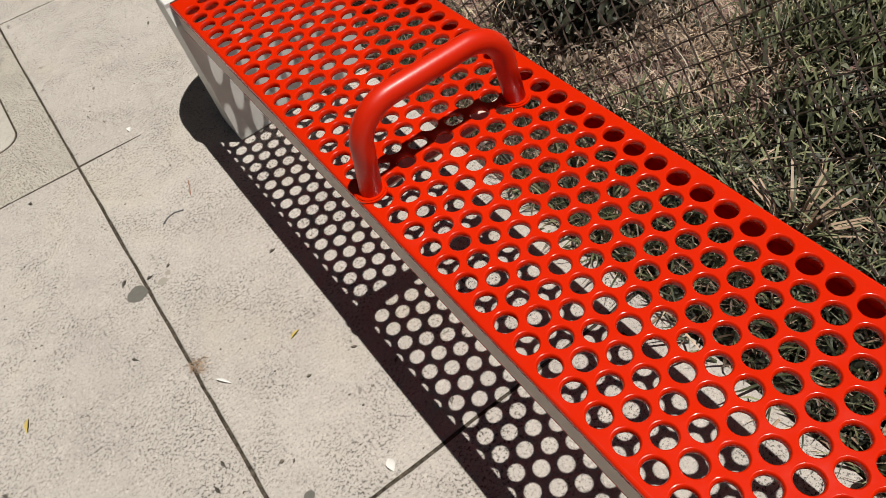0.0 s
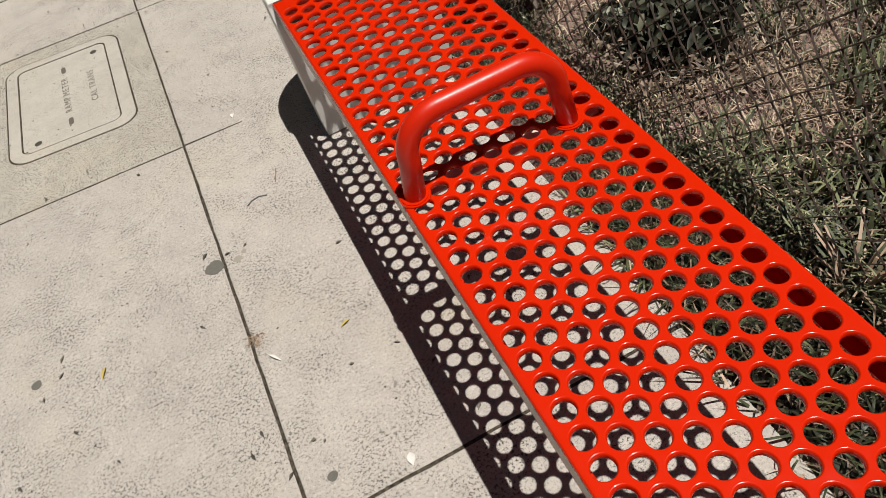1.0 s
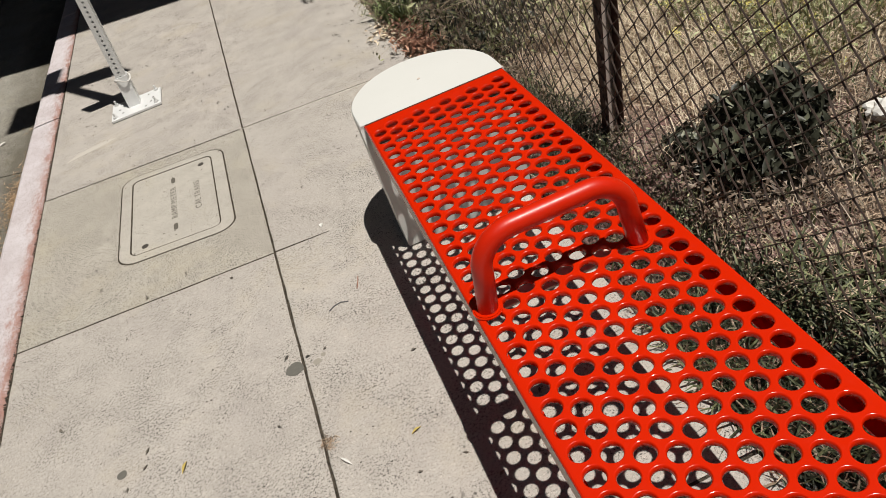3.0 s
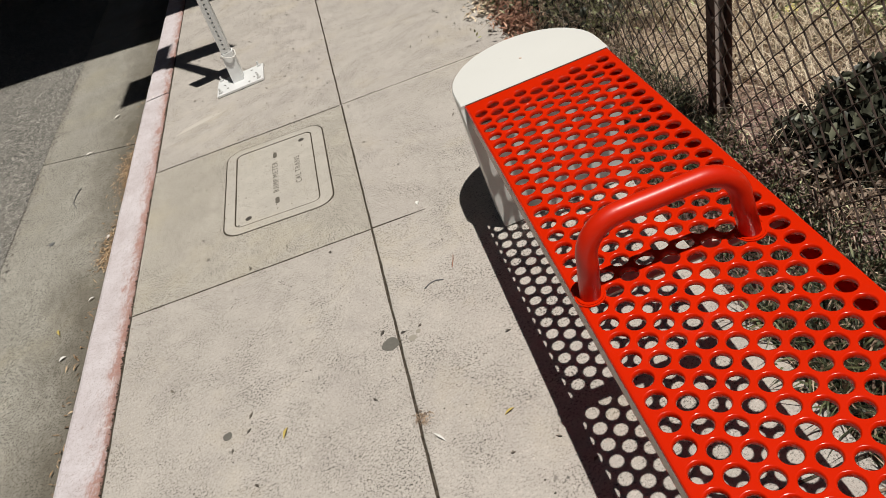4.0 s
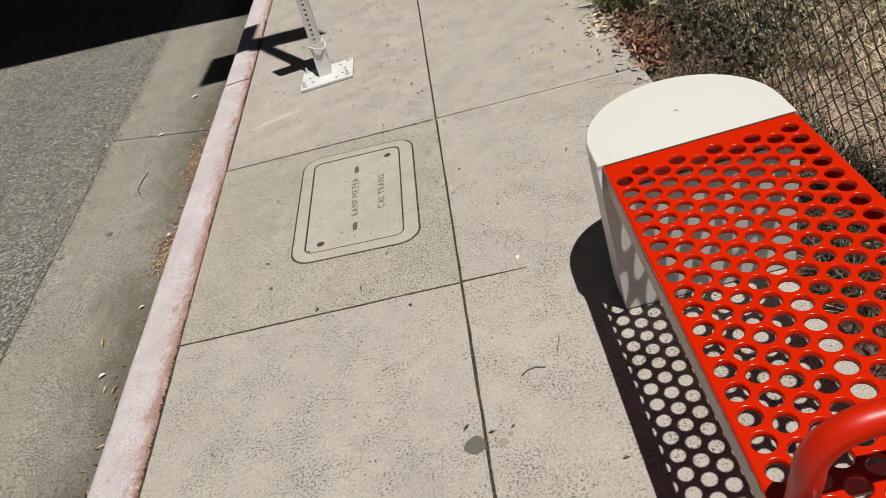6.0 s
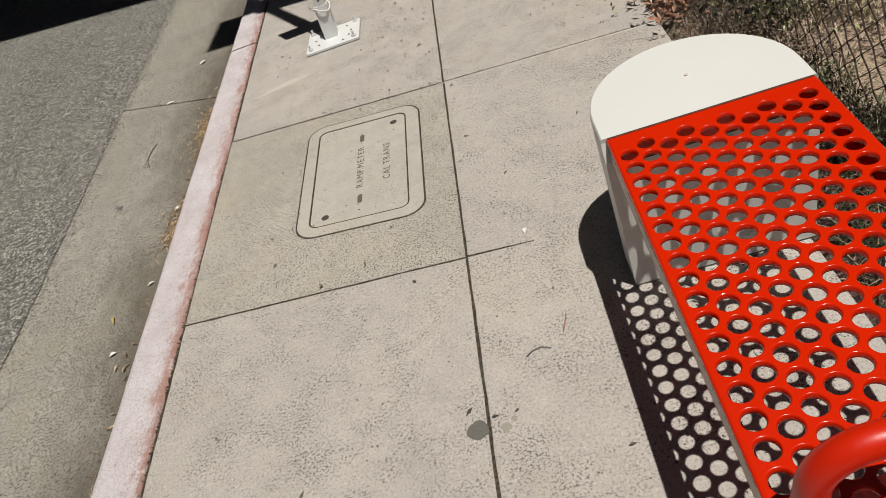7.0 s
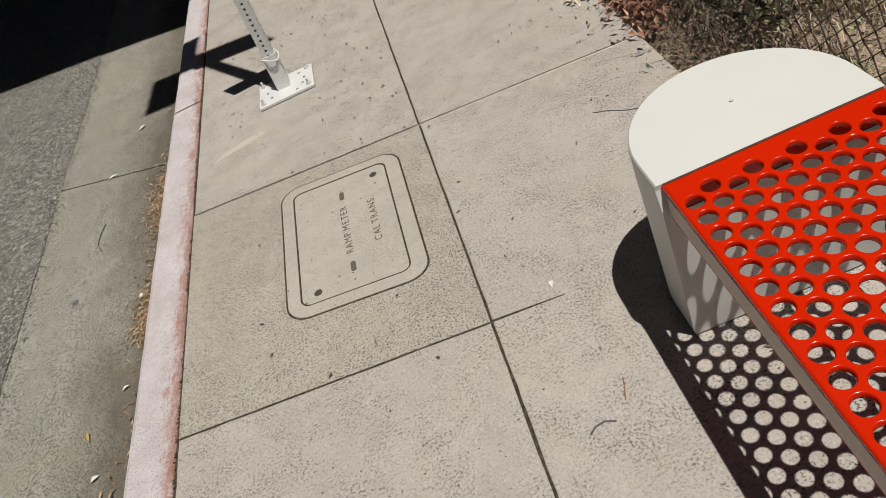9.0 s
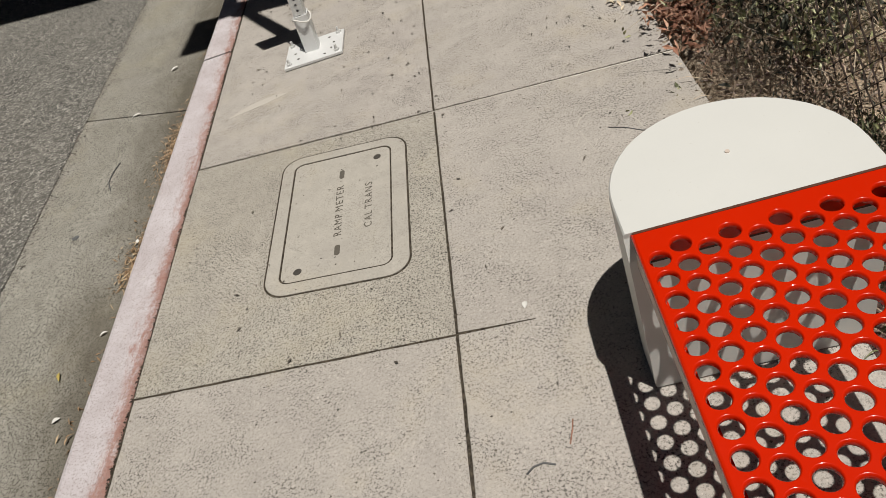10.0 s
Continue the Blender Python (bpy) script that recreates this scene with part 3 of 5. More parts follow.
def seat_mesh():
    """A plate of holes in offset columns, each rim rounded over."""
    verts, faces = [], []
    cw, pitch, r, th = 0.0416, 0.0480, 0.0170, 0.011
    x_first = 0.4645

    def v(x, y, z):
        verts.append((x, y, z))
        return len(verts) - 1

    corner = math.atan2(pitch / 2, cw / 2)
    angles = sorted([corner, math.pi - corner, math.pi + corner, 2 * math.pi - corner] + [2 * math.pi * i / 20 for i in range(20)])
    prof = [(r + 0.0036, 0.0), (r + 0.0024, -0.0006), (r + 0.0013, -0.0020), (r + 0.0005, -0.0042), (r, -0.0072), (r + 0.0004, -th)]

    def cell(cx, cy):
        rim = []
        for a in angles:
            c, s = math.cos(a), math.sin(a)
            k = min(cw / 2 / abs(c) if abs(c) > 1e-9 else 9, pitch / 2 / abs(s) if abs(s) > 1e-9 else 9)
            col = [v(cx + k * c, cy + k * s, SEAT_Z)]
            col += [v(cx + q * c, cy + q * s, SEAT_Z + z) for q, z in prof]
            col.append(v(cx + k * c, cy + k * s, SEAT_Z - th))
            rim.append(col)
        n = len(rim)
        for i in range(n):
            a, b = rim[i], rim[(i + 1) % n]
            for j in range(len(a) - 1):
                faces.append((a[j], b[j], b[j + 1], a[j + 1]))

    def fill(x0, y0, x1, y1):
        for z, flip in ((SEAT_Z, False), (SEAT_Z - th, True)):
            q = [v(x0, y0, z), v(x1, y0, z), v(x1, y1, z), v(x0, y1, z)]
            faces.append(tuple(q[::-1] if flip else q))

    y_in0, y_in1 = SY0 + 0.006, SY1 - 0.006
    for k in range(10):
        cx = x_first + cw * k
        top = -0.340 if k % 2 else -0.364
        n = int((top - pitch / 2 - y_in0) / pitch)
        for i in range(n + 1):
            cell(cx, top - pitch * i)
        fill(cx - cw / 2, top + pitch / 2, cx + cw / 2, y_in1)
        fill(cx - cw / 2, y_in0, cx + cw / 2, top - pitch * (n + 0.5))
    fill(SX0 + 0.006, y_in0, x_first - cw / 2, y_in1)
    fill(x_first + cw * 9.5, y_in0, SX1 - 0.006, y_in1)
    # rolled edge: outline swept over a rounded profile
    prof2 = [(0.006, 0.0), (0.0025, -0.001), (0.0006, -0.003), (0.0, -0.006), (0.0, -0.014), (0.004, -0.014), (0.004, -th)]
    loops = []
    for inset, dz in prof2:
        loops.append([v(SX0 + inset, SY0 + inset, SEAT_Z + dz), v(SX1 - inset, SY0 + inset, SEAT_Z + dz),
                      v(SX1 - inset, SY1 - inset, SEAT_Z + dz), v(SX0 + inset, SY1 - inset, SEAT_Z + dz)])
    for a, b in zip(loops, loops[1:]):
        for i in range(4):
            faces.append((a[i], b[i], b[(i + 1) % 4], a[(i + 1) % 4]))
    ob = raw("seat", verts, faces, M_RED, bench)
    for p in ob.data.polygons:
        p.use_smooth = abs(p.normal.z) < 0.999
    tagged(ob, "glossy red perforated seat plate")
    return ob


seat_mesh()
AP = 0.070      # depth of the rails below the seat
rails = [("side_rail", (SX0 + 0.002, SY0 + 0.02, SX0 + 0.006, SY1 - 0.016)), ("side_rail", (SX1 - 0.006, SY0 + 0.02, SX1 - 0.002, SY1 - 0.016))]
for name, (x0, y0, x1, y1) in rails:
    worn = x0 < 0.6
    depth = AP if worn else 0.046
    rail = part(name, boxed(x0, y0, SEAT_Z - depth, x1, y1, SEAT_Z - 0.012), M_APRON if worn else M_RED, bench, "beige steel side rail" if worn else "")
    inner_x = (x0, x0 + 0.026) if worn else (x1 - 0.026, x1)
    part("lip", boxed(inner_x[0], y0, SEAT_Z - depth - 0.004, inner_x[1], y1, SEAT_Z - depth), M_RED, rail)
for yc in (-1.150,):
    bm = bmesh.new()
    box(bm, SX0 + 0.008, yc - 0.019, SEAT_Z - 0.048, SX1 - 0.008, yc + 0.019, SEAT_Z - 0.042, bevel=0.001)
    part("cross_brace", bm, M_APRON, bench)
for yc in (SY1 - 0.0225, SY0 + 0.0225):
    part("end_rail", boxed(SX0 + 0.008, yc - 0.003, SEAT_Z - 0.054, SX1 - 0.008, yc + 0.003, SEAT_Z - 0.0105), M_RED, bench)
    # added dark angle, stands for the shade seen through the end rows of holes
    part("added_angle", boxed(SX0 + 0.008, yc + 0.0035, SEAT_Z - 0.066, SX1 - 0.008, yc + 0.0085, SEAT_Z - 0.020), M_RUST, bench)
part("dirt_seam", boxed(SX0 + 0.004, SY1 - 0.0045, SEAT_Z - 0.008, SX1 - 0.004, SY1 + 0.0010, SEAT_Z + 0.0006), M_SEAM, bench, "rusty dirt in the gap beside the concrete end")


def end_block(y_flat, sign):
    """A cream concrete end: a flat inner face and a rounded outer one, drawn in a little at the foot."""
    bm = bmesh.new()
    cx, hw = 0.652, 0.2315
    yc = y_flat + sign * 0.088
    outline = [(cx + hw, y_flat)]
    for i in range(25):
        a = math.pi * i / 24
        outline.append((cx + hw * math.cos(a), yc + sign * hw * math.sin(a)))
    outline.append((cx - hw, y_flat))
    levels = [(0.006, 0.955), (0.016, 0.967), (0.10, 0.972), (0.25, 0.985), (0.40, 0.998), (SEAT_Z - 0.010, 1.0), (SEAT_Z - 0.003, 0.996), (SEAT_Z + 0.001, 0.983)]
    rings = []
    for z, k in levels:
        step = 0.013 if z < 0.41 else -0.0008
        rings.append([bm.verts.new((cx + (x - cx) * k, (y_flat + (y - y_flat) * k) - (sign * step if abs(y - y_flat) < 1e-6 else 0.0), z)) for x, y in outline])
    n = len(outline)
    for a, b in zip(rings, rings[1:]):
        for i in range(n):
            bm.faces.new((a[i], a[(i + 1) % n], b[(i + 1) % n], b[i]))
    bm.faces.new(rings[0])
    bm.faces.new(rings[-1])
    bmesh.ops.recalc_face_normals(bm, faces=bm.faces[:])
    ob = part("end_block", bm, M_CREAM, bench, "cream painted rounded concrete end")
    bm = bmesh.new()
    prism(bm, [(cx + (x - cx) * 0.94, y_flat - sign * 0.002 + (y - y_flat) * 0.94) for x, y in outline], -0.002, 0.0062)
    bmesh.ops.recalc_face_normals(bm, faces=bm.faces[:])
    part("bedding_seam", bm, M_INK, ob, "dark seam under the concrete end")


for y_flat, sign in ((-0.286, 1), (-2.113, -1)):
    end_block(y_flat, sign)
bm = bmesh.new()
disc(bm, 0.655, -0.14, 0.455, 0.4605, 0.0045, 10)
part("plug", bm, M_APRON, bench)

BAR_Y, BX_L, BX_R, BAR_H = -1.198, 0.461, 0.785, 0.165
bm = bmesh.new()
R = 0.075
path = [(BX_L, BAR_Y, SEAT_Z)]
for i in range(13):
    a = math.pi - math.pi / 2 * i / 12
    path.append((BX_L + 0.012 + R + R * math.cos(a), BAR_Y, SEAT_Z + BAR_H - R + R * math.sin(a)))
for i in range(13):
    a = math.pi / 2 - math.pi / 2 * i / 12
    path.append((BX_R - 0.012 - R + R * math.cos(a), BAR_Y, SEAT_Z + BAR_H - R + R * math.sin(a)))
path.append((BX_R, BAR_Y, SEAT_Z))
tube(bm, path, 0.0205, 20)
part("arm_bar", bm, M_RED_TUBE, bench, "red bent tube armrest", smooth=True)
for x in (BX_L, BX_R):
    bm = bmesh.new()
    disc(bm, x, BAR_Y, SEAT_Z, SEAT_Z + 0.003, 0.0300, 28)
    disc(bm, x, BAR_Y, SEAT_Z + 0.003, SEAT_Z + 0.005, 0.0265, 28)
    part("flange", bm, M_RED, bench)

# ---- sign post ----
UP = Vector((0.069, 0.013, 1.0))       # the post leans
PX, PY = -0.535, 1.93
sign_post = empty("sign_post")
tagged(sign_post, "perforated square steel sign post on a bolted base plate", "sign post")


def shear(bm, k=1.0):
    for vv in bm.verts:
        vv.co.x += UP.x * vv.co.z
        vv.co.y += UP.y * vv.co.z


part("base_plate", boxed(-0.665, 1.80, 0.003, -0.385, 2.03, 0.016, bevel=0.002), M_WHITE_STEEL, sign_post)


def square_tube(h0, h1, half, wall, hole):
    """A square tube with a row of round holes up two faces."""
    verts, faces = [], []
    step = 0.0254
    corner = math.atan2(step / 2, half)
    angles = sorted([corner, math.pi - corner, math.pi + corner, 2 * math.pi - corner] + [2 * math.pi * k / 12 + 0.26 for k in range(12)])

    def v(p):
        verts.append(p)
        return len(verts) - 1
    for side in range(4):
        rot = Matrix.Rotation(side * math.pi / 2, 3, 'Z')

        def q(u, z, d=0.0):
            p = rot @ Vector((u, -half + d, 0))
            return v((p.x, p.y, z))
        n = int((h1 - h0) / step)
        for i in range(n):
            z0, z1 = h0 + step * i, h0 + step * (i + 1)
            zc = (z0 + z1) / 2
            rim = []
            for a in angles:
                c, s = math.cos(a), math.sin(a)
                m = min(half / max(abs(c), 1e-6), step / 2 / max(abs(s), 1e-6))
                rim.append((q(m * c, zc + m * s), q(hole * c, zc + hole * s), q(hole * c, zc + hole * s, wall)))
            for k in range(len(rim)):
                a, b = rim[k], rim[(k + 1) % len(rim)]
                faces.append((a[0], b[0], b[1], a[1]))
                faces.append((a[1], b[1], b[2], a[2]))
    verts = [(x + PX + UP.x * z, y + PY + UP.y * z, z) for x, y, z in verts]
    return verts, faces


vs, fs = square_tube(0.12, 4.56, 0.0265, 0.004, 0.0060)
raw("post", vs, fs, M_STEEL, sign_post)
bm = bmesh.new()
for x0, y0, x1, y1 in ((-0.033, -0.033, 0.033, -0.028), (-0.033, 0.028, 0.033, 0.033), (-0.033, -0.028, -0.028, 0.028), (0.028, -0.028, 0.033, 0.028)):
    box(bm, PX + x0, PY + y0, 0.014, PX + x1, PY + y1, 0.185)
shear(bm)
part("sleeve", bm, M_WHITE_STEEL, sign_post, "white steel base sleeve")
for x in (-0.64, -0.41):
    for y in (1.825, 2.005):
        bm = bmesh.new()
        disc(bm, x, y, 0.015, 0.026, 0.013, 6)
        disc(bm, x, y, 0.026, 0.045, 0.006, 10)
        part("anchor_bolt", bm, M_STEEL, sign_post)
for x, y in ((-0.62, 1.92), (-0.60, 1.86), (-0.47, 1.83), (-0.43, 1.92), (-0.455, 1.985), (-0.44, 1.87)):
    bm = bmesh.new()
    disc(bm, x, y, 0.012, 0.0172, 0.006, 10)
    part("plate_hole", bm, M_DARK_METAL, sign_post)
bm = bmesh.new()
tube(bm, [(PX + 0.044 * math.cos(a) + UP.x * 0.17, PY + 0.044 * math.sin(a), 0.165 + 0.012 * math.sin(a * 2)) for a in [2 * math.pi * i / 16 for i in range(17)]], 0.004, 6)
part("tie_wire", bm, M_PAPER, sign_post, "white tie round the post")


def post_at(h):
    return Vector((PX + UP.x * h, PY + UP.y * h, h))


def sign_panel(name, h0, h1, x0, x1, y_off, turn, mat, label):
    bm = bmesh.new()
    prism(bm, rounded(x0, h0, x1, h1, 0.02, 5), 0, 0.003)
    m = Matrix.Translation((0, 0, 0)) @ Matrix.Rotation(radians(90), 4, 'X')
    bmesh.ops.transform(bm, matrix=Matrix.Rotation(radians(turn), 4, 'Z') @ Matrix.Translation((0, y_off, 0)) @ m, verts=bm.verts[:])
    for vv in bm.verts:
        vv.co.x += PX + UP.x * vv.co.z
        vv.co.y += PY + UP.y * vv.co.z
    return part(name, bm, mat, sign_post, label)


sign_panel("sign_panel", 3.13, 4.15, -0.07, 0.44, -0.040, -11, M_SIGN_BACK, "plain grey sign plate")
bm = bmesh.new()
box(bm, -0.20, -0.225, -0.015, 0.20, 0.225, 0.015, bevel=0.004)
bmesh.ops.transform(bm, matrix=pose(-0.29, 1.89, 4.60, 13, 0, -4), verts=bm.verts[:])
part("solar_panel", bm, M_INK, sign_post, "dark tilted solar panel")
bm = bmesh.new()
tube(bm, [tuple(post_at(4.50)), (-0.26, 1.92, 4.585)], 0.022, 8)
part("panel_bracket", bm, M_STEEL, sign_post)
front = sign_panel("sign_panel", 0.985, 1.44, -0.140, 0.135, -0.040, 4, M_WHITE_STEEL, "small grey sign plate with dark line drawing and white border")
inner_face = sign_panel("sign_face", 1.003, 1.424, -0.124, 0.119, -0.0425, 4, M_SIGN_BACK, "grey sign face")
inner_face.parent = front

# ---- fence ----
FX = 1.225
fence = empty("chain_link_fence")
tagged(fence, "rusty brown chain link fence along the pavement", "fence")


def fence_post(y):
    """An H-section post: two flanges along the fence and a web between them."""
    def lean(bm):
        for vv in bm.verts:
            vv.co.x += 0.02 * vv.co.z
            vv.co.y -= 0.105 * vv.co.z
    bm = bmesh.new()
    box(bm, FX + 0.062, y - 0.025, -0.15, FX + 0.066, y + 0.025, 2.0, bevel=0.001)
    lean(bm)
    p = part("fence_post", bm, M_RUST, fence, "rust brown steel post")
    bm = bmesh.new()
    box(bm, FX + 0.006, y - 0.025, -0.15, FX + 0.010, y + 0.025, 2.0, bevel=0.001)
    lean(bm)
    part("flange", bm, M_RUST, p)
    bm = bmesh.new()
    # web set aslant and coloured pale so that it reads as sunlit
    prism(bm, [(FX + 0.010, y - 0.021), (FX + 0.062, y + 0.017), (FX + 0.062, y + 0.021), (FX + 0.010, y - 0.017)], -0.15, 2.0)
    lean(bm)
    part("web", bm, M_RUST_LIT, p)


for y in (-5.85, -3.0, -0.147, 2.70, 5.55, 8.4):
    fence_post(y)


def mesh_wires():
    """Zigzag wires, woven: each one swings from side to side and meets its neighbours."""
    verts, faces = [], []
    half, z0, z1, rad = 0.040, -0.03, 1.80, 0.0027
    n = int((z1 - z0) / half)
    y, i = -6.0, 0
    while y < 8.4:
        pts = []
        for k in range(n + 1):
            side = 1 if (k + i) % 2 else -1
            z = z0 + k * half
            pts.append(Vector((FX - 0.003 + 0.006 * (k % 2) + 0.02 * z + 0.012 * noise.noise((y * 1.5, z * 2, 7)),
                               y + side * half * 0.52 + 0.003 * noise.noise((y * 3, z * 3, 2)) - 0.09 * z, z)))
        base = len(verts)
        for p in pts:
            for a in range(4):
                t = math.pi / 2 * a
                verts.append((p.x + rad * math.cos(t), p.y + rad * math.sin(t), p.z))
        for k in range(n):
            for a in range(4):
                q = base + 4 * k
                faces.append((q + a, q + (a + 1) % 4, q + 4 + (a + 1) % 4, q + 4 + a))
        y += half
        i += 1
    return verts, faces


vs, fs = mesh_wires()
tagged(raw("wire_mesh", vs, fs, M_WIRE, fence), "rusty woven wire mesh", kind="stuff")


# ---- planting ----
def ground_z(x):
    return -0.045 + 0.02 * max(0, x - 1.3)


BARE = ((1.39, -0.94, 0.20, 0.13), (1.38, -0.16, 0.10, 0.16), (1.32, 0.2, 0.08, 0.2), (1.75, -0.9, 0.12, 0.10))


def blade_mesh(name, zones, mat, parent=None):
    """Bent narrow blades. zones: (count, x0, x1, y0, y1, height, width, lean)."""
    verts, faces = [], []
    for count, x0, x1, y0, y1, h, w, lean in zones:
        for _ in range(count):
            x, y = random.uniform(x0, x1), random.uniform(y0, y1)
            # clumps: thin out where the noise is low
            if noise.noise((x * 4.1, y * 4.1, h * 10)) < random.uniform(-0.7, 0.25):
                continue
            # bare soil by the fence
            if any(((x - cx) / rx) ** 2 + ((y - cy) / ry) ** 2 < random.uniform(0.5, 1.1) for cx, cy, rx, ry in BARE) and random.random() < 0.88:
                continue
            # soft, uneven borders
            e = min(x - x0, x1 - x, (y - y0) * 0.8, (y1 - y) * 0.8) + 0.16 * noise.noise((x * 3.0, y * 3.0, 7.0)) + 0.25 * noise.noise((x * 1.1, y * 1.1, 3.0)) * min(1.0, max(0.0, x - 1.9))
            if x0 > 1.24 and e < random.uniform(-0.05, 0.18):
                continue
            a, hh = random.uniform(0, 6.283), h * random.uniform(0.4, 1.3)
            d = Vector((math.cos(a), math.sin(a), 0))
            s = Vector((-d.y, d.x, 0)) * w * random.uniform(0.5, 1.4) / 2
            l = lean * random.uniform(0.2, 1.4) * hh
            base = Vector((x, y, ground_z(x)))
            p1 = base + d * l * 0.25 + Vector((0, 0, hh * 0.5))
            p2 = base + d * l * 0.65 + Vector((0, 0, hh * random.uniform(0.7, 0.85)))
            p3 = base + d * l + Vector((0, 0, hh * random.uniform(0.55, 1.0)))
            q = len(verts)
            verts += [tuple(base - s), tuple(base + s), tuple(p1 + s), tuple(p1 - s), tuple(p2 + s * 0.7), tuple(p2 - s * 0.7), tuple(p3)]
            faces += [(q, q + 1, q + 2, q + 3), (q + 3, q + 2, q + 4, q + 5), (q + 5, q + 4, q + 6)]
    return raw(name, verts, faces, mat, parent)


def leaf_cloud(name, count, place, length, width, mat, parent=None, flat=0.0):
    """Loose folded leaves; place() gives each one's point."""
    verts, faces = [], []
    for _ in range(count):
        p = Vector(place())
        l, w = length * random.uniform(0.5, 1.3), width * random.uniform(0.6, 1.3)
        m = Euler((random.uniform(-1, 1) * (1 - flat) * 1.6, random.uniform(-1, 1) * (1 - flat) * 1.6, random.uniform(0, 6.283))).to_matrix()
        q = len(verts)
        for x, y, z in ((-l / 2, 0, 0), (-l * 0.1, w / 2, w * 0.25), (l * 0.1, 0, 0.02 * l), (-l * 0.1, -w / 2, w * 0.25), (l / 2, 0, -0.1 * l)):
            verts.append(tuple(p + m @ Vector((x, y, z))))
        faces += [(q, q + 2, q + 1), (q, q + 3, q + 2), (q + 2, q + 4, q + 1), (q + 2, q + 3, q + 4)]
    return raw(name, verts, faces, mat, parent)


def round_leaves(name, count, place, size, mat, parent=None):
    """Cupped rounded leaves, two rows of faces each."""
    verts, faces = [], []
    for _ in range(count):
        p = Vector(place())
        l, w = size * random.uniform(0.4, 1.35), size * random.uniform(0.25, 0.7)
        m = Euler((random.gauss(0, 1.5), random.gauss(0, 1.5), random.uniform(0, 6.283))).to_matrix()
        cup, curl = random.uniform(0.1, 1.1), random.uniform(-0.8, 0.5)
        q = len(verts)
        for i in range(6):
            f = i / 5
            half = w / 2 * math.sin(math.pi * (f * 0.90 + 0.07)) ** 0.9 * random.uniform(0.75, 1.15)
            mid = curl * l * f * f
            for side in (-1, 0, 1):
                verts.append(tuple(p + m @ Vector((l * (f - 0.5), side * half, mid + abs(side) * cup * half))))
        for i in range(5):
            a = q + 3 * i
            faces += [(a, a + 3, a + 4, a + 1), (a + 1, a + 4, a + 5, a + 2)]
    ob = raw(name, verts, faces, mat, parent)
    for f in ob.data.polygons:
        f.use_smooth = True
    return ob


def twig_mesh(name, count, place, length, radius, spread, mat, parent=None, rise=0.8):
    verts, faces = [], []
    tips = []
    for _ in range(count):
        p = Vector(place())
        d = Vector((random.gauss(0, spread), random.gauss(0, spread), rise * random.uniform(0.3, 1.2))).normalized()
        l, r = length * random.uniform(0.4, 1.3), radius * random.uniform(0.6, 1.4)
        n = 5
        rings = []
        for k in range(n):
            f = k / (n - 1)
            u = d.orthogonal().normalized()
            w = d.cross(u)
            q = len(verts)
            for t in range(3):
                a = 2.094 * t
                verts.append(tuple(p + (u * math.cos(a) + w * math.sin(a)) * r * (1 - 0.75 * f)))
            rings.append(q)
            tips.append(p.copy())
            p = p + d * l / (n - 1)
            d = (d + Vector((random.gauss(0, 0.28), random.gauss(0, 0.28), random.gauss(-0.12, 0.22)))).normalized()
        for a, b in zip(rings, rings[1:]):
            for t in range(3):
                faces.append((a + t, a + (t + 1) % 3, b + (t + 1) % 3, b + t))
    return raw(name, verts, faces, mat, parent), tips


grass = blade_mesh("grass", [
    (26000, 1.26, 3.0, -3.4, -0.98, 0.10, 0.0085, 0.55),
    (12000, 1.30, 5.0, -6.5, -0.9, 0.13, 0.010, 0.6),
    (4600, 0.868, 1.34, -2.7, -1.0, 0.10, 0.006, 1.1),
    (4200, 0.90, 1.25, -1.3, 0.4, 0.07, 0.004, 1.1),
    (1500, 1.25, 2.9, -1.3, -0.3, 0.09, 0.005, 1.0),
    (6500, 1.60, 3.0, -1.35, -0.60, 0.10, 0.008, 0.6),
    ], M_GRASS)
tagged(grass, "green grass blades growing through and behind the fence", "grass", kind="stuff")
dry = blade_mesh("dry_grass", [
    (44000, 1.30, 3.3, -0.45, 3.4, 0.135, 0.0033, 1.3),
    (1200, 1.55, 2.4, -0.95, -0.30, 0.05, 0.003, 1.8),
    (3000, 3.2, 6.0, -1.0, 7.0, 0.35, 0.01, 0.6)], M_STRAW)
tagged(dry, "dry straw coloured grass behind the fence", "dry grass", kind="stuff")
dull = blade_mesh("dry_grass", [
    (4200, 0.90, 2.0, -2.6, -0.6, 0.07, 0.0035, 1.5),
    (2200, 1.26, 1.7, -1.4, -0.8, 0.06, 0.0035, 1.4),
    (900, 1.26, 2.1, -2.6, -1.4, 0.08, 0.004, 1.4),
    (5000, 1.9, 6.5, -7.0, -0.8, 0.12, 0.007, 1.3),
    (1300, 1.30, 1.8, -1.2, -0.8, 0.06, 0.0035, 1.5),
    (5200, 1.28, 2.2, -1.1, -0.2, 0.055, 0.0032, 1.8),
    (3500, 0.92, 1.3, -0.5, 2.6, 0.07, 0.0035, 1.5),
    (3400, 0.862, 1.34, -2.7, -0.9, 0.08, 0.005, 1.3),
    (3000, 1.28, 1.95, -1.25, -0.85, 0.06, 0.0035, 1.8)], M_STRAW_DULL)
tagged(dull, "dull brown dry grass under the bench and fence", "dry grass", kind="stuff")


def on_ground(x0, x1, y0, y1, lift=0.012):
    def place():
        x = random.uniform(x0, x1)
        return x, random.uniform(y0, y1), ground_z(x) + random.uniform(0.3, 1.0) * lift + 0.012
    return place


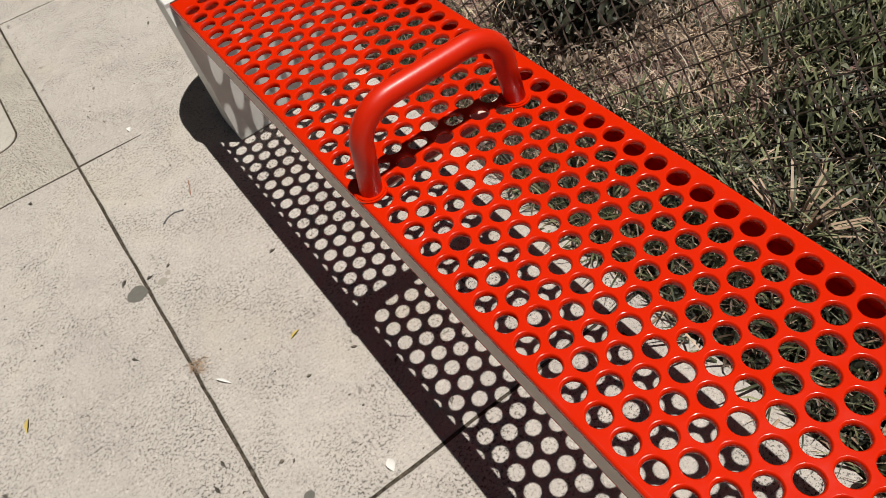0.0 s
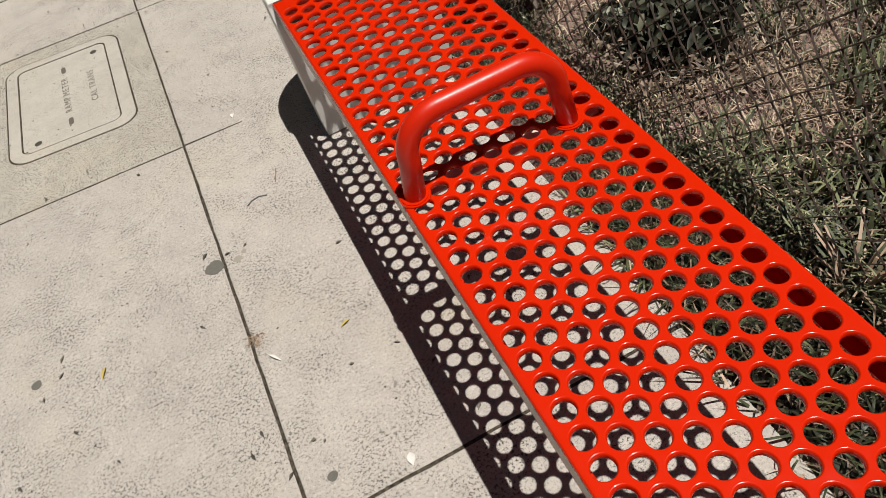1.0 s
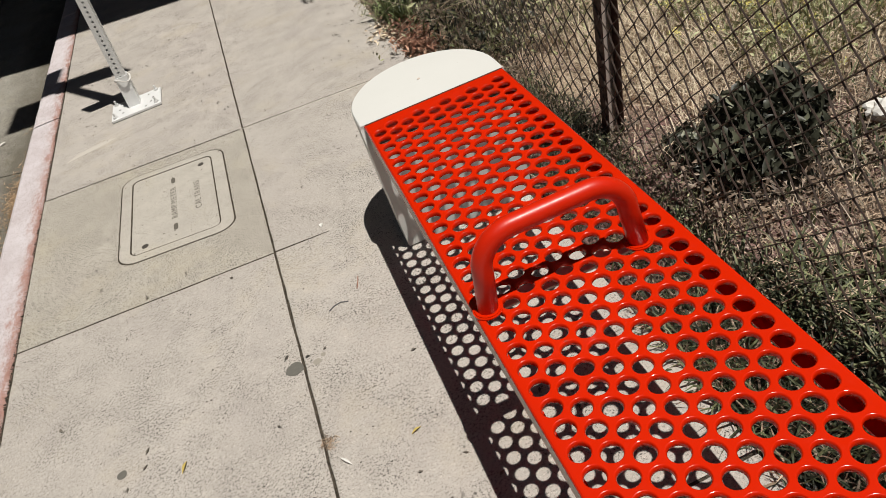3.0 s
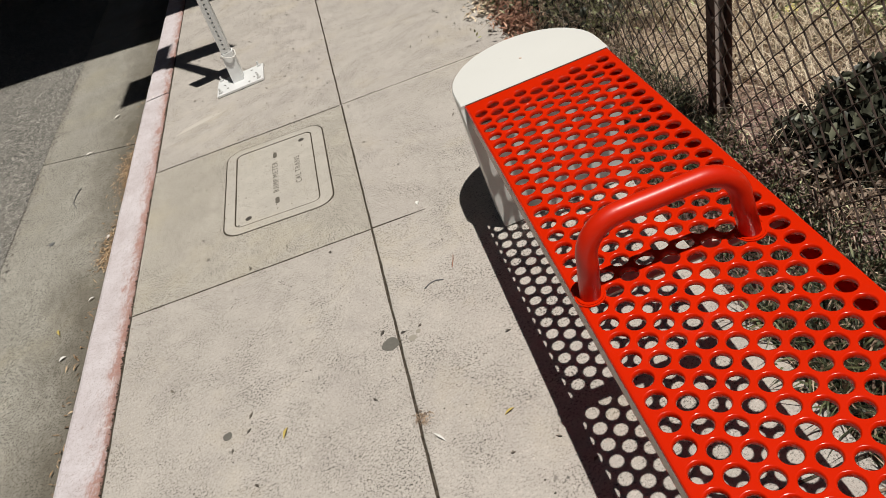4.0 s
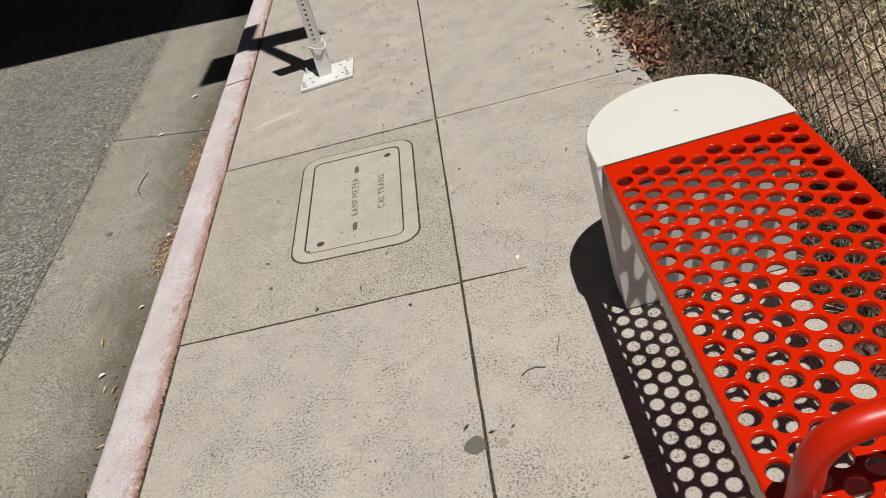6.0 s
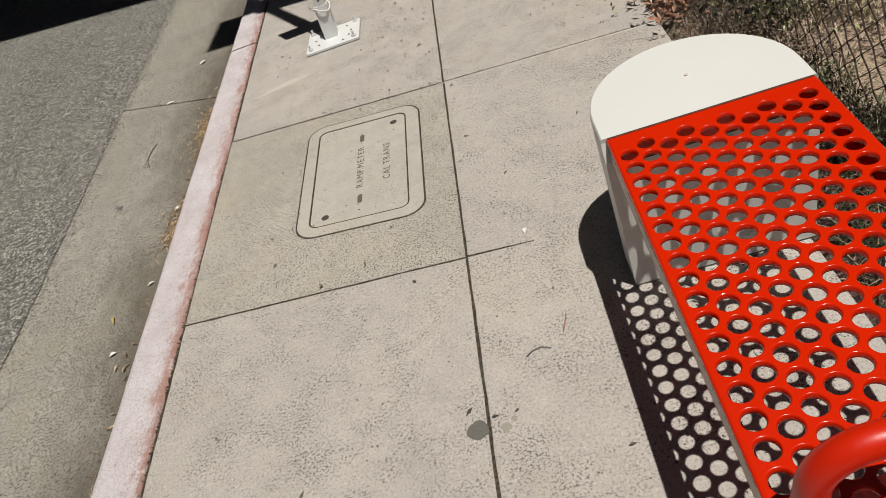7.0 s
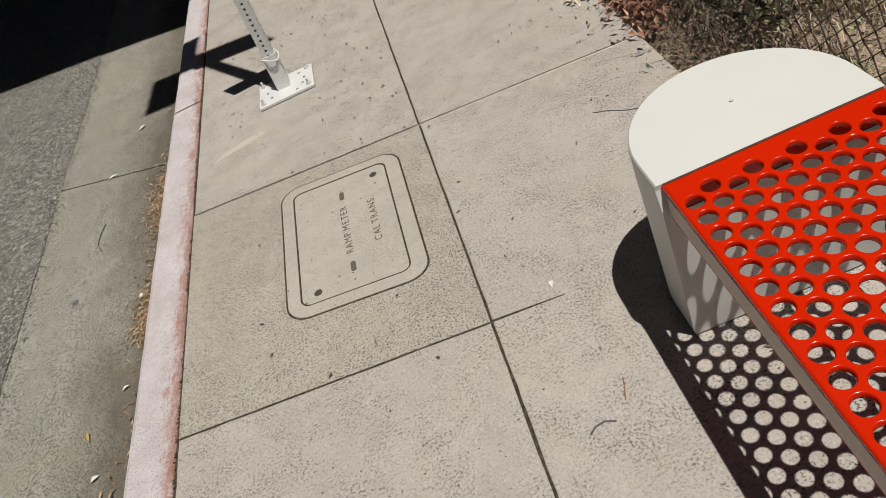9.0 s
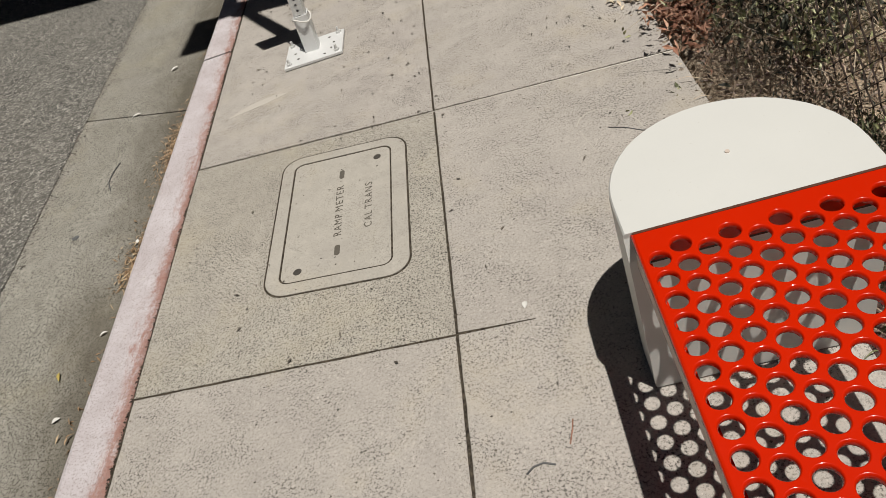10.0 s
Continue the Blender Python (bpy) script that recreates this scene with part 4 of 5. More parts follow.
mulch = leaf_cloud("mulch", 3600, on_ground(0.90, 2.4, -1.2, 2.6, 0.02), 0.035, 0.010, M_MULCH, flat=0.7)
tagged(mulch, "grey brown dry leaf mulch on the soil", "mulch", kind="stuff")

# near-black leaves added to darken the gaps between blades, in place of shade
shade_litter = leaf_cloud("gap_shade_leaves", 9000, on_ground(0.885, 1.75, -2.8, -1.28, 0.045), 0.045, 0.016, M_BUSH, flat=0.35)
tagged(shade_litter, "near-black leaves that stand for shade on the soil below the grass", "leaves", kind="stuff")

# spiky clump at the pavement's edge
clump = empty("grass_clump", 1.20, -1.56, -0.04)
tagged(clump, "spiky pale green grass clump at the fence foot", "grass clump")
for i in range(70):
    a = random.uniform(0, 6.283)
    d = Vector((math.cos(a), math.sin(a), 0))
    s = Vector((-d.y, d.x, 0)) * 0.0035
    l, h = random.uniform(0.08, 0.2), random.uniform(0.03, 0.15)
    p0 = d * 0.01
    pts = [p0, p0 + d * l * 0.35 + Vector((0, 0, h * 0.75)), p0 + d * l * 0.7 + Vector((0, 0, h)), p0 + d * l + Vector((0, 0, h * 0.6))]
    raw("blade", [tuple(pts[0] - s), tuple(pts[0] + s), tuple(pts[1] + s), tuple(pts[1] - s), tuple(pts[2] + s * 0.7), tuple(pts[2] - s * 0.7), tuple(pts[3])],
        [(0, 1, 2, 3), (3, 2, 4, 5), (5, 4, 6)], M_STRAW_DULL if i % 3 else M_GRASS, clump)


def dome(cx, cy, rx, ry, h, z0=0.0):
    def place():
        while True:
            u, v, w = random.uniform(-1, 1), random.uniform(-1, 1), random.uniform(0, 1)
            r = u * u + v * v + w * w
            if 0.25 < r < 1 + 0.5 * noise.noise((u * 3, v * 3, w * 3)):
                return cx + rx * u, cy + ry * v, z0 + h * w
    return place


def broad_bush(cx, cy, rx, ry, h, leaves, size):
    bush = empty("leafy_bush", 0, 0, 0)
    tagged(bush, "low dark green broad leaved bush behind the fence", "bush")
    st, tips = twig_mesh("branchwork", 45, on_ground(cx - rx * 0.4, cx + rx * 0.4, cy - ry * 0.4, cy + ry * 0.4, 0), h * 1.2, 0.006, 0.7, M_TWIG, bush)
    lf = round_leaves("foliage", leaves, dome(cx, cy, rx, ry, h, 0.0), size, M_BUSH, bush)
    tagged(lf, "dark broad leaves", kind="stuff")
    tagged(st, kind="stuff")


broad_bush(1.46, -0.63, 0.17, 0.17, 0.17, 850, 0.048)
broad_bush(1.60, -0.50, 0.20, 0.17, 0.18, 850, 0.052)
broad_bush(1.38, -0.47, 0.10, 0.12, 0.09, 320, 0.036)
dead = leaf_cloud("dead_leaves", 1300, dome(1.50, -0.62, 0.36, 0.34, 0.07), 0.034, 0.012, M_DEAD, flat=0.25)
tagged(dead, "brown curled dead leaves among the low bushes", "leaves", kind="stuff")
stalks, _ = twig_mesh("dry_stalks", 460, on_ground(1.28, 2.0, -1.1, -0.2, 0), 0.20, 0.0016, 0.9, M_TWIG)
tagged(stalks, "thin dry stalks round the low bushes", "stalks", kind="stuff")


def wiry_shrub(label, x0, x1, y0, y1, twigs, length, leaves, leaf, mat):
    shrub = empty("wiry_shrub", 0, 0, 0)
    tagged(shrub, label, "shrub")
    st, tips = twig_mesh("branchwork", twigs, on_ground(x0, x1, y0, y1, 0), length, 0.0026, 0.75, M_TWIG, shrub)
    tagged(st, "thin tangled twigs", kind="stuff")

    def near_twig():
        p = random.choice(tips)
        return p.x + random.gauss(0, 0.02), p.y + random.gauss(0, 0.02), max(0.0, p.z + random.gauss(0, 0.02))
    tagged(leaf_cloud("foliage", leaves, near_twig, leaf, leaf * 0.3, mat, shrub), kind="stuff")


wiry_shrub("tangled olive shrub with thin twigs growing through the fence", 1.20, 1.85, 0.75, 2.1, 400, 0.62, 8000, 0.038, M_SHRUB)
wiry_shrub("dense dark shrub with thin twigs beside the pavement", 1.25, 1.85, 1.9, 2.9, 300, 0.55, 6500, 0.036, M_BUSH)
# dark leaf layer painted as the shade in the shrub's gaps
understory = leaf_cloud("gap_shade_leaves", 1300, lambda: (random.gauss(1.32, 0.16), random.uniform(0.7, 2.6), abs(random.gauss(0.03, 0.07))), 0.045, 0.018, M_BUSH)
tagged(understory, "near-black leaves that stand for shade below the tangled shrub", "leaves", kind="stuff")
wiry_shrub("low dark weedy shrub at the fence foot", 1.0, 1.3, 0.35, 1.25, 150, 0.14, 800, 0.017, M_BUSH)
wiry_shrub("small dark weed at the foot of a fence post", 1.08, 1.22, -0.22, 0.12, 90, 0.20, 1500, 0.020, M_BUSH)
wiry_shrub("small sparse weed under the fence", 1.1, 1.32, -1.0, -0.3, 70, 0.12, 700, 0.016, M_SHRUB)
wiry_shrub("green weed tuft spilling over the pavement edge", 0.92, 1.10, 1.50, 1.95, 110, 0.12, 450, 0.026, M_WEED)

tuft = empty("weed_tuft")
tagged(tuft, "bright green tuft of long weed leaves over the pavement edge", "weed")
for i in range(150):
    a = random.uniform(1.6, 5.2)
    d = Vector((math.cos(a), math.sin(a), 0))
    s = Vector((-d.y, d.x, 0)) * random.uniform(0.003, 0.006)
    p0 = Vector((random.gauss(0.985, 0.045), random.gauss(1.66, 0.10), -0.03))
    l, h = random.uniform(0.05, 0.16), random.uniform(0.06, 0.17)
    pts = [p0, p0 + d * l * 0.35 + Vector((0, 0, h * 0.75)), p0 + d * l * 0.7 + Vector((0, 0, h)), p0 + d * l + Vector((0, 0, h * 0.7))]
    raw("leaf", [tuple(pts[0] - s), tuple(pts[0] + s), tuple(pts[1] + s), tuple(pts[1] - s), tuple(pts[2] + s * 0.7), tuple(pts[2] - s * 0.7), tuple(pts[3])],
        [(0, 1, 2, 3), (3, 2, 4, 5), (5, 4, 6)], M_WEED, tuft)

arching = empty("arching_twigs")
tagged(arching, "long pale dry twigs arching out of the shrub", "twig")
for k in range(90):
    bm = bmesh.new()
    p = Vector((random.uniform(1.3, 1.75), random.uniform(0.7, 2.3), 0.05))
    a = random.uniform(0, 6.28)
    d = Vector((math.cos(a) * 0.8, math.sin(a) * 0.8, random.uniform(0.5, 1.2))).normalized()
    pts = []
    for q in range(9):
        pts.append(tuple(p))
        p = p + d * random.uniform(0.05, 0.085)
        d = (d + Vector((random.gauss(0, 0.13), random.gauss(0, 0.13), -0.15))).normalized()
    tube(bm, [q for q in pts if q[2] > 0.0], 0.0019, 4)
    part("twig", bm, M_STRAW, arching)

red_leaves = leaf_cloud("fallen_leaves", 560, lambda: (random.gauss(0.94, 0.045), random.gauss(1.25, 0.15), random.uniform(0.0, 0.06)), 0.045, 0.014, M_LITTER, flat=0.5)
tagged(red_leaves, "reddish brown fallen leaves at the pavement edge", "leaves", kind="stuff")
brown_leaves = leaf_cloud("fallen_leaves", 110, lambda: (random.gauss(0.86, 0.05), random.gauss(1.50, 0.07), random.uniform(0.002, 0.025)), 0.04, 0.016, M_STRAW, flat=0.7)
tagged(brown_leaves, "pale dry leaves on the pavement edge", "leaves", kind="stuff")


def flowers(cx, cy, n, spread):
    plant = empty("flowering_weed", cx, cy, 0)
    tagged(plant, "weed with small yellow flower heads behind the fence", "flower", group="yellow flowers behind the fence")
    st, tips = twig_mesh("branchwork", n, lambda: (random.gauss(0, spread), random.gauss(0, spread), 0), 0.34, 0.0025, 0.3, M_SHRUB, plant, 1.2)
    tagged(st, kind="stuff")
    tops = tips[4::5]

    def head():
        p = random.choice(tops)
        return p.x + random.gauss(0, 0.012), p.y + random.gauss(0, 0.012), p.z + random.gauss(0, 0.008)
    tagged(leaf_cloud("petals", n * 13, head, 0.012, 0.009, M_FLOWER, plant, 0.5), "yellow petals", kind="stuff")
    tagged(leaf_cloud("foliage", n * 20, lambda: Vector(random.choice(tips)) + Vector((random.gauss(0, 0.03), random.gauss(0, 0.03), 0)), 0.04, 0.01, M_SHRUB, plant), kind="stuff")


for cx, cy, n in ((1.95, 0.20, 18), (2.15, -0.02, 16), (2.35, 0.25, 18), (2.1, 0.50, 14), (2.55, 0.0, 14), (1.85, -0.05, 9),
                  (2.0, -0.22, 12), (2.3, 0.0, 18), (2.45, 0.45, 16), (2.25, 0.7, 14), (1.9, 0.42, 10), (2.7, 0.3, 16), (2.4, -0.25, 12),
                  (1.83, -0.37, 4), (1.90, -0.32, 5), (1.95, -0.10, 6), (1.98, -0.25, 6)):
    flowers(cx, cy, n, 0.08)


def frond_plant():
    """A sapling with long drooping leaves of paired leaflets."""
    plant = empty("frond_plant", 0, 0, 0)
    tagged(plant, "dark green sapling with drooping feathery leaves over the pavement", "plant")
    root = Vector((1.10, 2.95, -0.02))
    tips = [Vector((1.00, 2.72, 0.55)), Vector((0.90, 3.10, 0.75)), Vector((1.18, 2.85, 0.72)), Vector((0.85, 2.95, 0.50)), Vector((1.10, 2.65, 0.42))]
    for tip in tips:
        bm = bmesh.new()
        tube(bm, [root, (root + tip) / 2 + Vector((0.04, 0, 0.06)), tip], [0.012, 0.009, 0.006], 6)
        part("stem", bm, M_TWIG, plant)
    core = leaf_cloud("inner_foliage", 5200, lambda: (random.gauss(1.16, 0.13), random.gauss(2.98, 0.26), abs(random.gauss(0.30, 0.24))), 0.070, 0.026, M_FROND, plant)
    tagged(core, "dense dark inner leaves", kind="stuff")
    # (start, heading in degrees, length, rise)
    fronds = []
    for i in range(42):
        tip = tips[i % 5]
        start = root.lerp(tip, random.uniform(0.45, 1.0)) + Vector((random.gauss(0, 0.03), random.gauss(0, 0.05), random.gauss(0, 0.03)))
        fronds.append((start, random.uniform(165, 300), random.uniform(0.34, 0.52), random.uniform(-0.05, 0.25)))
    fronds += [((0.80, 2.86, 0.50), 181, 0.56, 0.20), ((0.74, 3.05, 0.48), 178, 0.50, 0.18), ((0.76, 2.66, 0.34), 235, 0.42, 0.02), ((0.88, 2.62, 0.50), 250, 0.45, 0.05)]
    for start, head, length, rise in fronds:
        verts, faces = [], []
        p = Vector(start)
        a = radians(head)
        d = Vector((math.cos(a), math.sin(a), rise * 2)).normalized()
        side = Vector((-math.sin(a), math.cos(a), 0))
        n = 17
        step = length / n
        for k in range(n):
            f = k / (n - 1)
            nxt = p + d * step
            if nxt.z < 0.03:
                break
            q = len(verts)
            w = 0.0025 * (1 - 0.6 * f)
            verts += [tuple(p + side * w), tuple(p - side * w), tuple(nxt - side * w), tuple(nxt + side * w)]
            faces.append((q, q + 1, q + 2, q + 3))
            ll = 0.082 * (0.55 + 0.45 * math.sin(math.pi * min(1, f * 0.8 + 0.2)))
            for sg in (1, -1):
                ax = (side * sg * 0.85 + d * 0.45 + Vector((0, 0, -0.30 + random.gauss(0, 0.12)))).normalized()
                up = ax.cross(d).normalized() * 0.016
                wv = d * 0.0125
                q = len(verts)
                verts += [tuple(p), tuple(p + ax * ll * 0.4 + wv + up * 0.1), tuple(p + ax * ll * 0.45 - Vector((0, 0, 0.003))), tuple(p + ax * ll * 0.4 - wv), tuple(p + ax * ll)]
                faces += [(q, q + 2, q + 1), (q, q + 3, q + 2), (q + 1, q + 2, q + 4), (q + 2, q + 3, q + 4)]
            p = nxt
            d = (d + Vector((random.gauss(0, 0.03), random.gauss(0, 0.03), -0.17))).normalized()
        raw("frond", verts, faces, M_FROND, plant)


frond_plant()

# crumpled paper behind the fence
bm = bmesh.new()
bmesh.ops.create_icosphere(bm, subdivisions=3, radius=0.06)
for v in bm.verts:
    n = 1 + 0.5 * noise.noise(v.co * 25) + 0.3 * noise.noise(v.co * 60)
    v.co = Vector((1.875 + v.co.x * n * 0.8, -0.68 + v.co.y * n * 0.65, 0.04 + v.co.z * n * 0.55))
tagged(part("crumpled_paper", bm, M_PAPER), "crumpled white paper lying in the dry grass", "litter")


# ---- small things on the pavement and in the gutter ----
def blot(x, y, r, mat, name, label, z=0.0, squash=0.9, seed=0):
    bm = bmesh.new()
    n = 28
    pts = []
    for i in range(n):
        a = 2 * math.pi * i / n
        q = r * (1 + 0.22 * noise.noise((math.cos(a) * 1.5 + seed, math.sin(a) * 1.5, seed)))
        pts.append((x + q * math.cos(a), y + q * squash * math.sin(a)))
    prism(bm, pts, z - 0.002, z + 0.0009)
    tagged(part(name, bm, mat), label, "stain")


blot(-0.027, -0.609, 0.027, M_STAIN, "gum_spot", "flattened dark grey gum on the pavement joint", seed=1)
blot(0.040, -0.618, 0.013, M_STAIN_FAINT, "gum_spot", "small faint old gum spot on the pavement", seed=2)
blot(0.062, -0.600, 0.008, M_STAIN_FAINT, "gum_spot", "small faint old gum spot on the pavement", seed=3)
blot(-0.543, -0.710, 0.015, M_STAIN, "gum_spot", "small dark gum spot on the pavement", seed=4)
blot(0.069, -1.356, 0.012, M_STAIN, "gum_spot", "small dark gum spot on the pavement", seed=5)
blot(-1.64, 1.20, 0.016, M_INK, "tar_spot", "small black tar spot in the gutter", z=ROAD_Z - 0.012, seed=6)


def scuff(pts, width, mat, name, label):
    bm = bmesh.new()
    left, right = [], []
    for i, (x, y) in enumerate(pts):
        f = math.sin(math.pi * (i + 0.3) / (len(pts) - 0.4))
        left.append((x, y - width / 2 * f))
        right.append((x, y + width / 2 * f))
    prism(bm, left + right[::-1], -0.001, 0.0007)
    tagged(part(name, bm, mat), label, "scuff")


scuff([(-0.90, 1.53), (-0.86, 1.555), (-0.80, 1.575), (-0.73, 1.59), (-0.68, 1.60), (-0.64, 1.60)], 0.05, M_PALE_SCUFF, "pale_scuff", "pale scraped streak on the pavement")


def arc_scratch(pts, width):
    bm = bmesh.new()
    left, right = [], []
    for i, (x, y) in enumerate(pts):
        d = (Vector(pts[min(i + 1, len(pts) - 1)]) - Vector(pts[max(i - 1, 0)])).normalized() * width / 2
        left.append((x - d.y, y + d.x))
        right.append((x + d.y, y - d.x))
    prism(bm, left + right[::-1], -0.001, 0.0007)
    tagged(part("arc_scratch", bm, M_PALE_SCUFF), "pale curved scratch on the pavement", "scratch")


arc_scratch([(0.463, 0.74), (0.480, 0.775), (0.506, 0.795), (0.538, 0.80), (0.569, 0.792), (0.60, 0.765), (0.626, 0.728), (0.645, 0.685), (0.653, 0.638)], 0.0035)
arc_scratch([(0.47, 0.70), (0.478, 0.65), (0.487, 0.61), (0.499, 0.576)], 0.0025)


def twig_thing(pts, r, mat, name, label, z=0.0):
    bm = bmesh.new()
    tube(bm, [(x, y, z + r * 0.8) for x, y in pts], r, 6)
    tagged(part(name, bm, mat, smooth=True), label, "twig")


twig_thing([(0.118, -0.432), (0.135, -0.418), (0.158, -0.414), (0.182, -0.424)], 0.0022, M_INK, "twig", "thin curved dark twig on the pavement")
twig_thing([(0.555, 0.685), (0.60, 0.662), (0.645, 0.622), (0.69, 0.60)], 0.0017, M_INK, "twig", "thin dark twig on the pavement by the bench")
twig_thing([(-1.585, 1.73), (-1.60, 1.66), (-1.60, 1.58), (-1.565, 1.50)], 0.0025, M_INK, "twig", "thin curved twig lying in the gutter", z=ROAD_Z - 0.014)
twig_thing([(0.238, -0.325), (0.232, -0.35), (0.221, -0.383)], 0.0016, M_LITTER, "twig", "thin brown stalk on the pavement")


def fallen_leaf(x, y, l, w, turn, mat, label, z=0.001):
    bm = bmesh.new()
    n = 8
    mid = [bm.verts.new((l * (i / n - 0.5), 0, 0.004 * math.sin(math.pi * i / n))) for i in range(n + 1)]
    for sg in (1, -1):
        rim = [bm.verts.new((l * (i / n - 0.5), sg * w / 2 * math.sin(math.pi * (i + 0.2) / (n + 0.4)), 0.006 * math.sin(math.pi * i / n) + 0.001)) for i in range(n + 1)]
        for i in range(n):
            bm.faces.new((mid[i], mid[i + 1], rim[i + 1], rim[i]) if sg < 0 else (mid[i + 1], mid[i], rim[i], rim[i + 1]))
    ob = part("fallen_leaf", bm, mat, smooth=True)
    ob.matrix_world = pose(x, y, z, 0, 0, turn)
    tagged(ob, label, "leaf")


G = ROAD_Z - 0.012
fallen_leaf(0.042, -0.997, 0.045, 0.007, -55, M_PAPER, "pale dry leaf on the pavement")
fallen_leaf(-0.368, -0.783, 0.038, 0.009, 70, M_LEAF_YELLOW, "small yellow leaf on the pavement")
fallen_leaf(0.228, -1.003, 0.030, 0.007, 20, M_LEAF_YELLOW, "small yellow leaf on the pavement")
fallen_leaf(0.231, -1.409, 0.030, 0.018, 80, M_PAPER, "pale chip of leaf on the pavement")
fallen_leaf(0.186, 0.038, 0.026, 0.014, 80, M_PAPER, "white scrap on the pavement")
fallen_leaf(-1.419, 0.392, 0.045, 0.012, 110, M_LEAF_YELLOW, "yellow leaf lying in the gutter", G - 0.004)
fallen_leaf(-1.62, 2.18, 0.055, 0.018, 20, M_PAPER, "pale leaf lying in the gutter joint", G)
fallen_leaf(-1.50, 2.62, 0.05, 0.02, 40, M_PAPER, "pale leaf lying in the gutter", G)
fallen_leaf(-1.30, 1.05, 0.04, 0.022, 60, M_PAPER, "white scrap beside the kerb", G - 0.008)
fallen_leaf(-1.36, 0.20, 0.03, 0.018, 30, M_PAPER, "white scrap in the gutter", G - 0.006)
fallen_leaf(-1.30, 0.55, 0.03, 0.01, 30, M_PAPER, "pale dry leaf in the gutter", G - 0.006)


def gutter_place():
    y = random.choice((random.gauss(1.80, 0.10), random.gauss(1.62, 0.10), random.gauss(1.72, 0.2), random.gauss(1.02, 0.09), random.gauss(0.86, 0.06), random.uniform(-0.6, 3.2)))
    return KERB_OUT + bend(y) - 0.098 - abs(random.gauss(0, 0.042)), y, ROAD_Z - 0.024 + random.uniform(0.003, 0.014)


gl = leaf_cloud("gutter_litter", 1250, gutter_place, 0.030, 0.0055, M_GUTTER_LITTER, flat=0.75)
tagged(gl, "brown dry leaf litter along the kerb", "leaf litter", kind="stuff")


def crumbs(name, count, place, size, mat, label):
    verts, faces = [], []
    for _ in range(count):
        x, y, z = place()
        r = size * random.uniform(0.4, 1.5)
        q = len(verts)
        for i in range(4):
            a = 1.571 * i + random.uniform(-0.4, 0.4)
            verts.append((x + r * math.cos(a), y + r * math.sin(a) * random.uniform(0.5, 1), z))
        verts.append((x, y, z + r * 0.6))
        faces += [(q, q + 1, q + 4), (q + 1, q + 2, q + 4), (q + 2, q + 3, q + 4), (q + 3, q, q + 4)]
    tagged(raw(name, verts, faces, mat), label, "grit", kind="stuff")


def pave_place():
    while True:
        x, y = random.uniform(-0.95, 0.86), random.uniform(-2.3, 3.6)
        if noise.noise((x * 2.3, y * 2.3, 4)) > random.uniform(-0.4, 0.3):
            return x, y, 0.0


crumbs("pavement_grit", 1700, pave_place, 0.0030, M_GRIT, "dark grit and crumbs scattered on the pavement")


def joint_place():
    if random.random() < 0.55:
        y = random.choice((random.uniform(-1.5, 3.5), random.gauss(0.95, 0.1), random.uniform(0.1, 1.1)))
        return random.gauss(0.0, 0.0035), y, -0.003
    x = random.uniform(-0.95, 0.88)
    return x, 1.1 - 0.092 * x + random.gauss(0, 0.003), -0.003


crumbs("joint_grit", 1700, joint_place, 0.0032, M_JOINT, "dirt and crumbs caught in the pavement joints")


def flake_place():
    while True:
        x, y = random.uniform(-0.92, 0.86), random.choice((random.uniform(1.1, 3.4), random.uniform(1.3, 2.8), random.uniform(-1.8, 1.2)))
        if noise.noise((x * 1.9, y * 1.9, 11)) > random.uniform(-0.3, 0.3):
            return x, y, 0.004


flakes = leaf_cloud("pavement_flakes", 260, flake_place, 0.021, 0.007, M_GRIT, flat=0.93)
tagged(flakes, "dark leaf fragments scattered on the pavement", "debris", kind="stuff")


def cross_joint_place():
    x = random.uniform(-0.96, 0.88)
    return x, 1.1 - 0.092 * x + random.gauss(0, 0.0035), -0.001


crumbs("cross_joint_dirt", 1700, cross_joint_place, 0.0030, M_GRIT, "dark dirt packed in the cross joint of the pavement")


def kerb_dirt_place():
    while True:
        y = random.uniform(-1.2, 3.2)
        if noise.noise((y * 3.0, 2.0, 5.0)) > random.uniform(-0.5, 0.3):
            return KERB_IN + bend(y) - 0.002 + random.gauss(0, 0.005), y, -0.003


crumbs("kerb_dirt", 1500, kerb_dirt_place, 0.0032, M_JOINT, "dark dirt packed along the inner edge of the kerb")


def edge_place():
    return random.choice(((random.gauss(0.87, 0.018), random.uniform(-0.2, 3.2), 0.0), (random.gauss(0.87, 0.03), random.gauss(1.9, 0.4), 0.0)))


crumbs("edge_soil", 320, edge_place, 0.007, M_TWIG, "soil crumbs spilling over the pavement edge")



def road_edge_place():
    y = random.uniform(-0.4, 4.2)
    return road_edge(y) + random.gauss(0.018, 0.030), y, ROAD_Z - 0.003


crumbs("road_edge_stones", 900, road_edge_place, 0.0048, M_GRIT, "loose dark stones along the broken asphalt edge")

weed = empty("joint_weed", 0.010, -0.917, 0.0)
tagged(weed, "small dry weed tuft in the pavement joint", "weed")
st, tips = twig_mesh("branchwork", 70, lambda: (random.gauss(0.004, 0.008), random.gauss(0, 0.010), 0.001), 0.022, 0.0010, 0.9, M_STRAW_DULL, weed, 0.35)
tagged(st, kind="stuff")

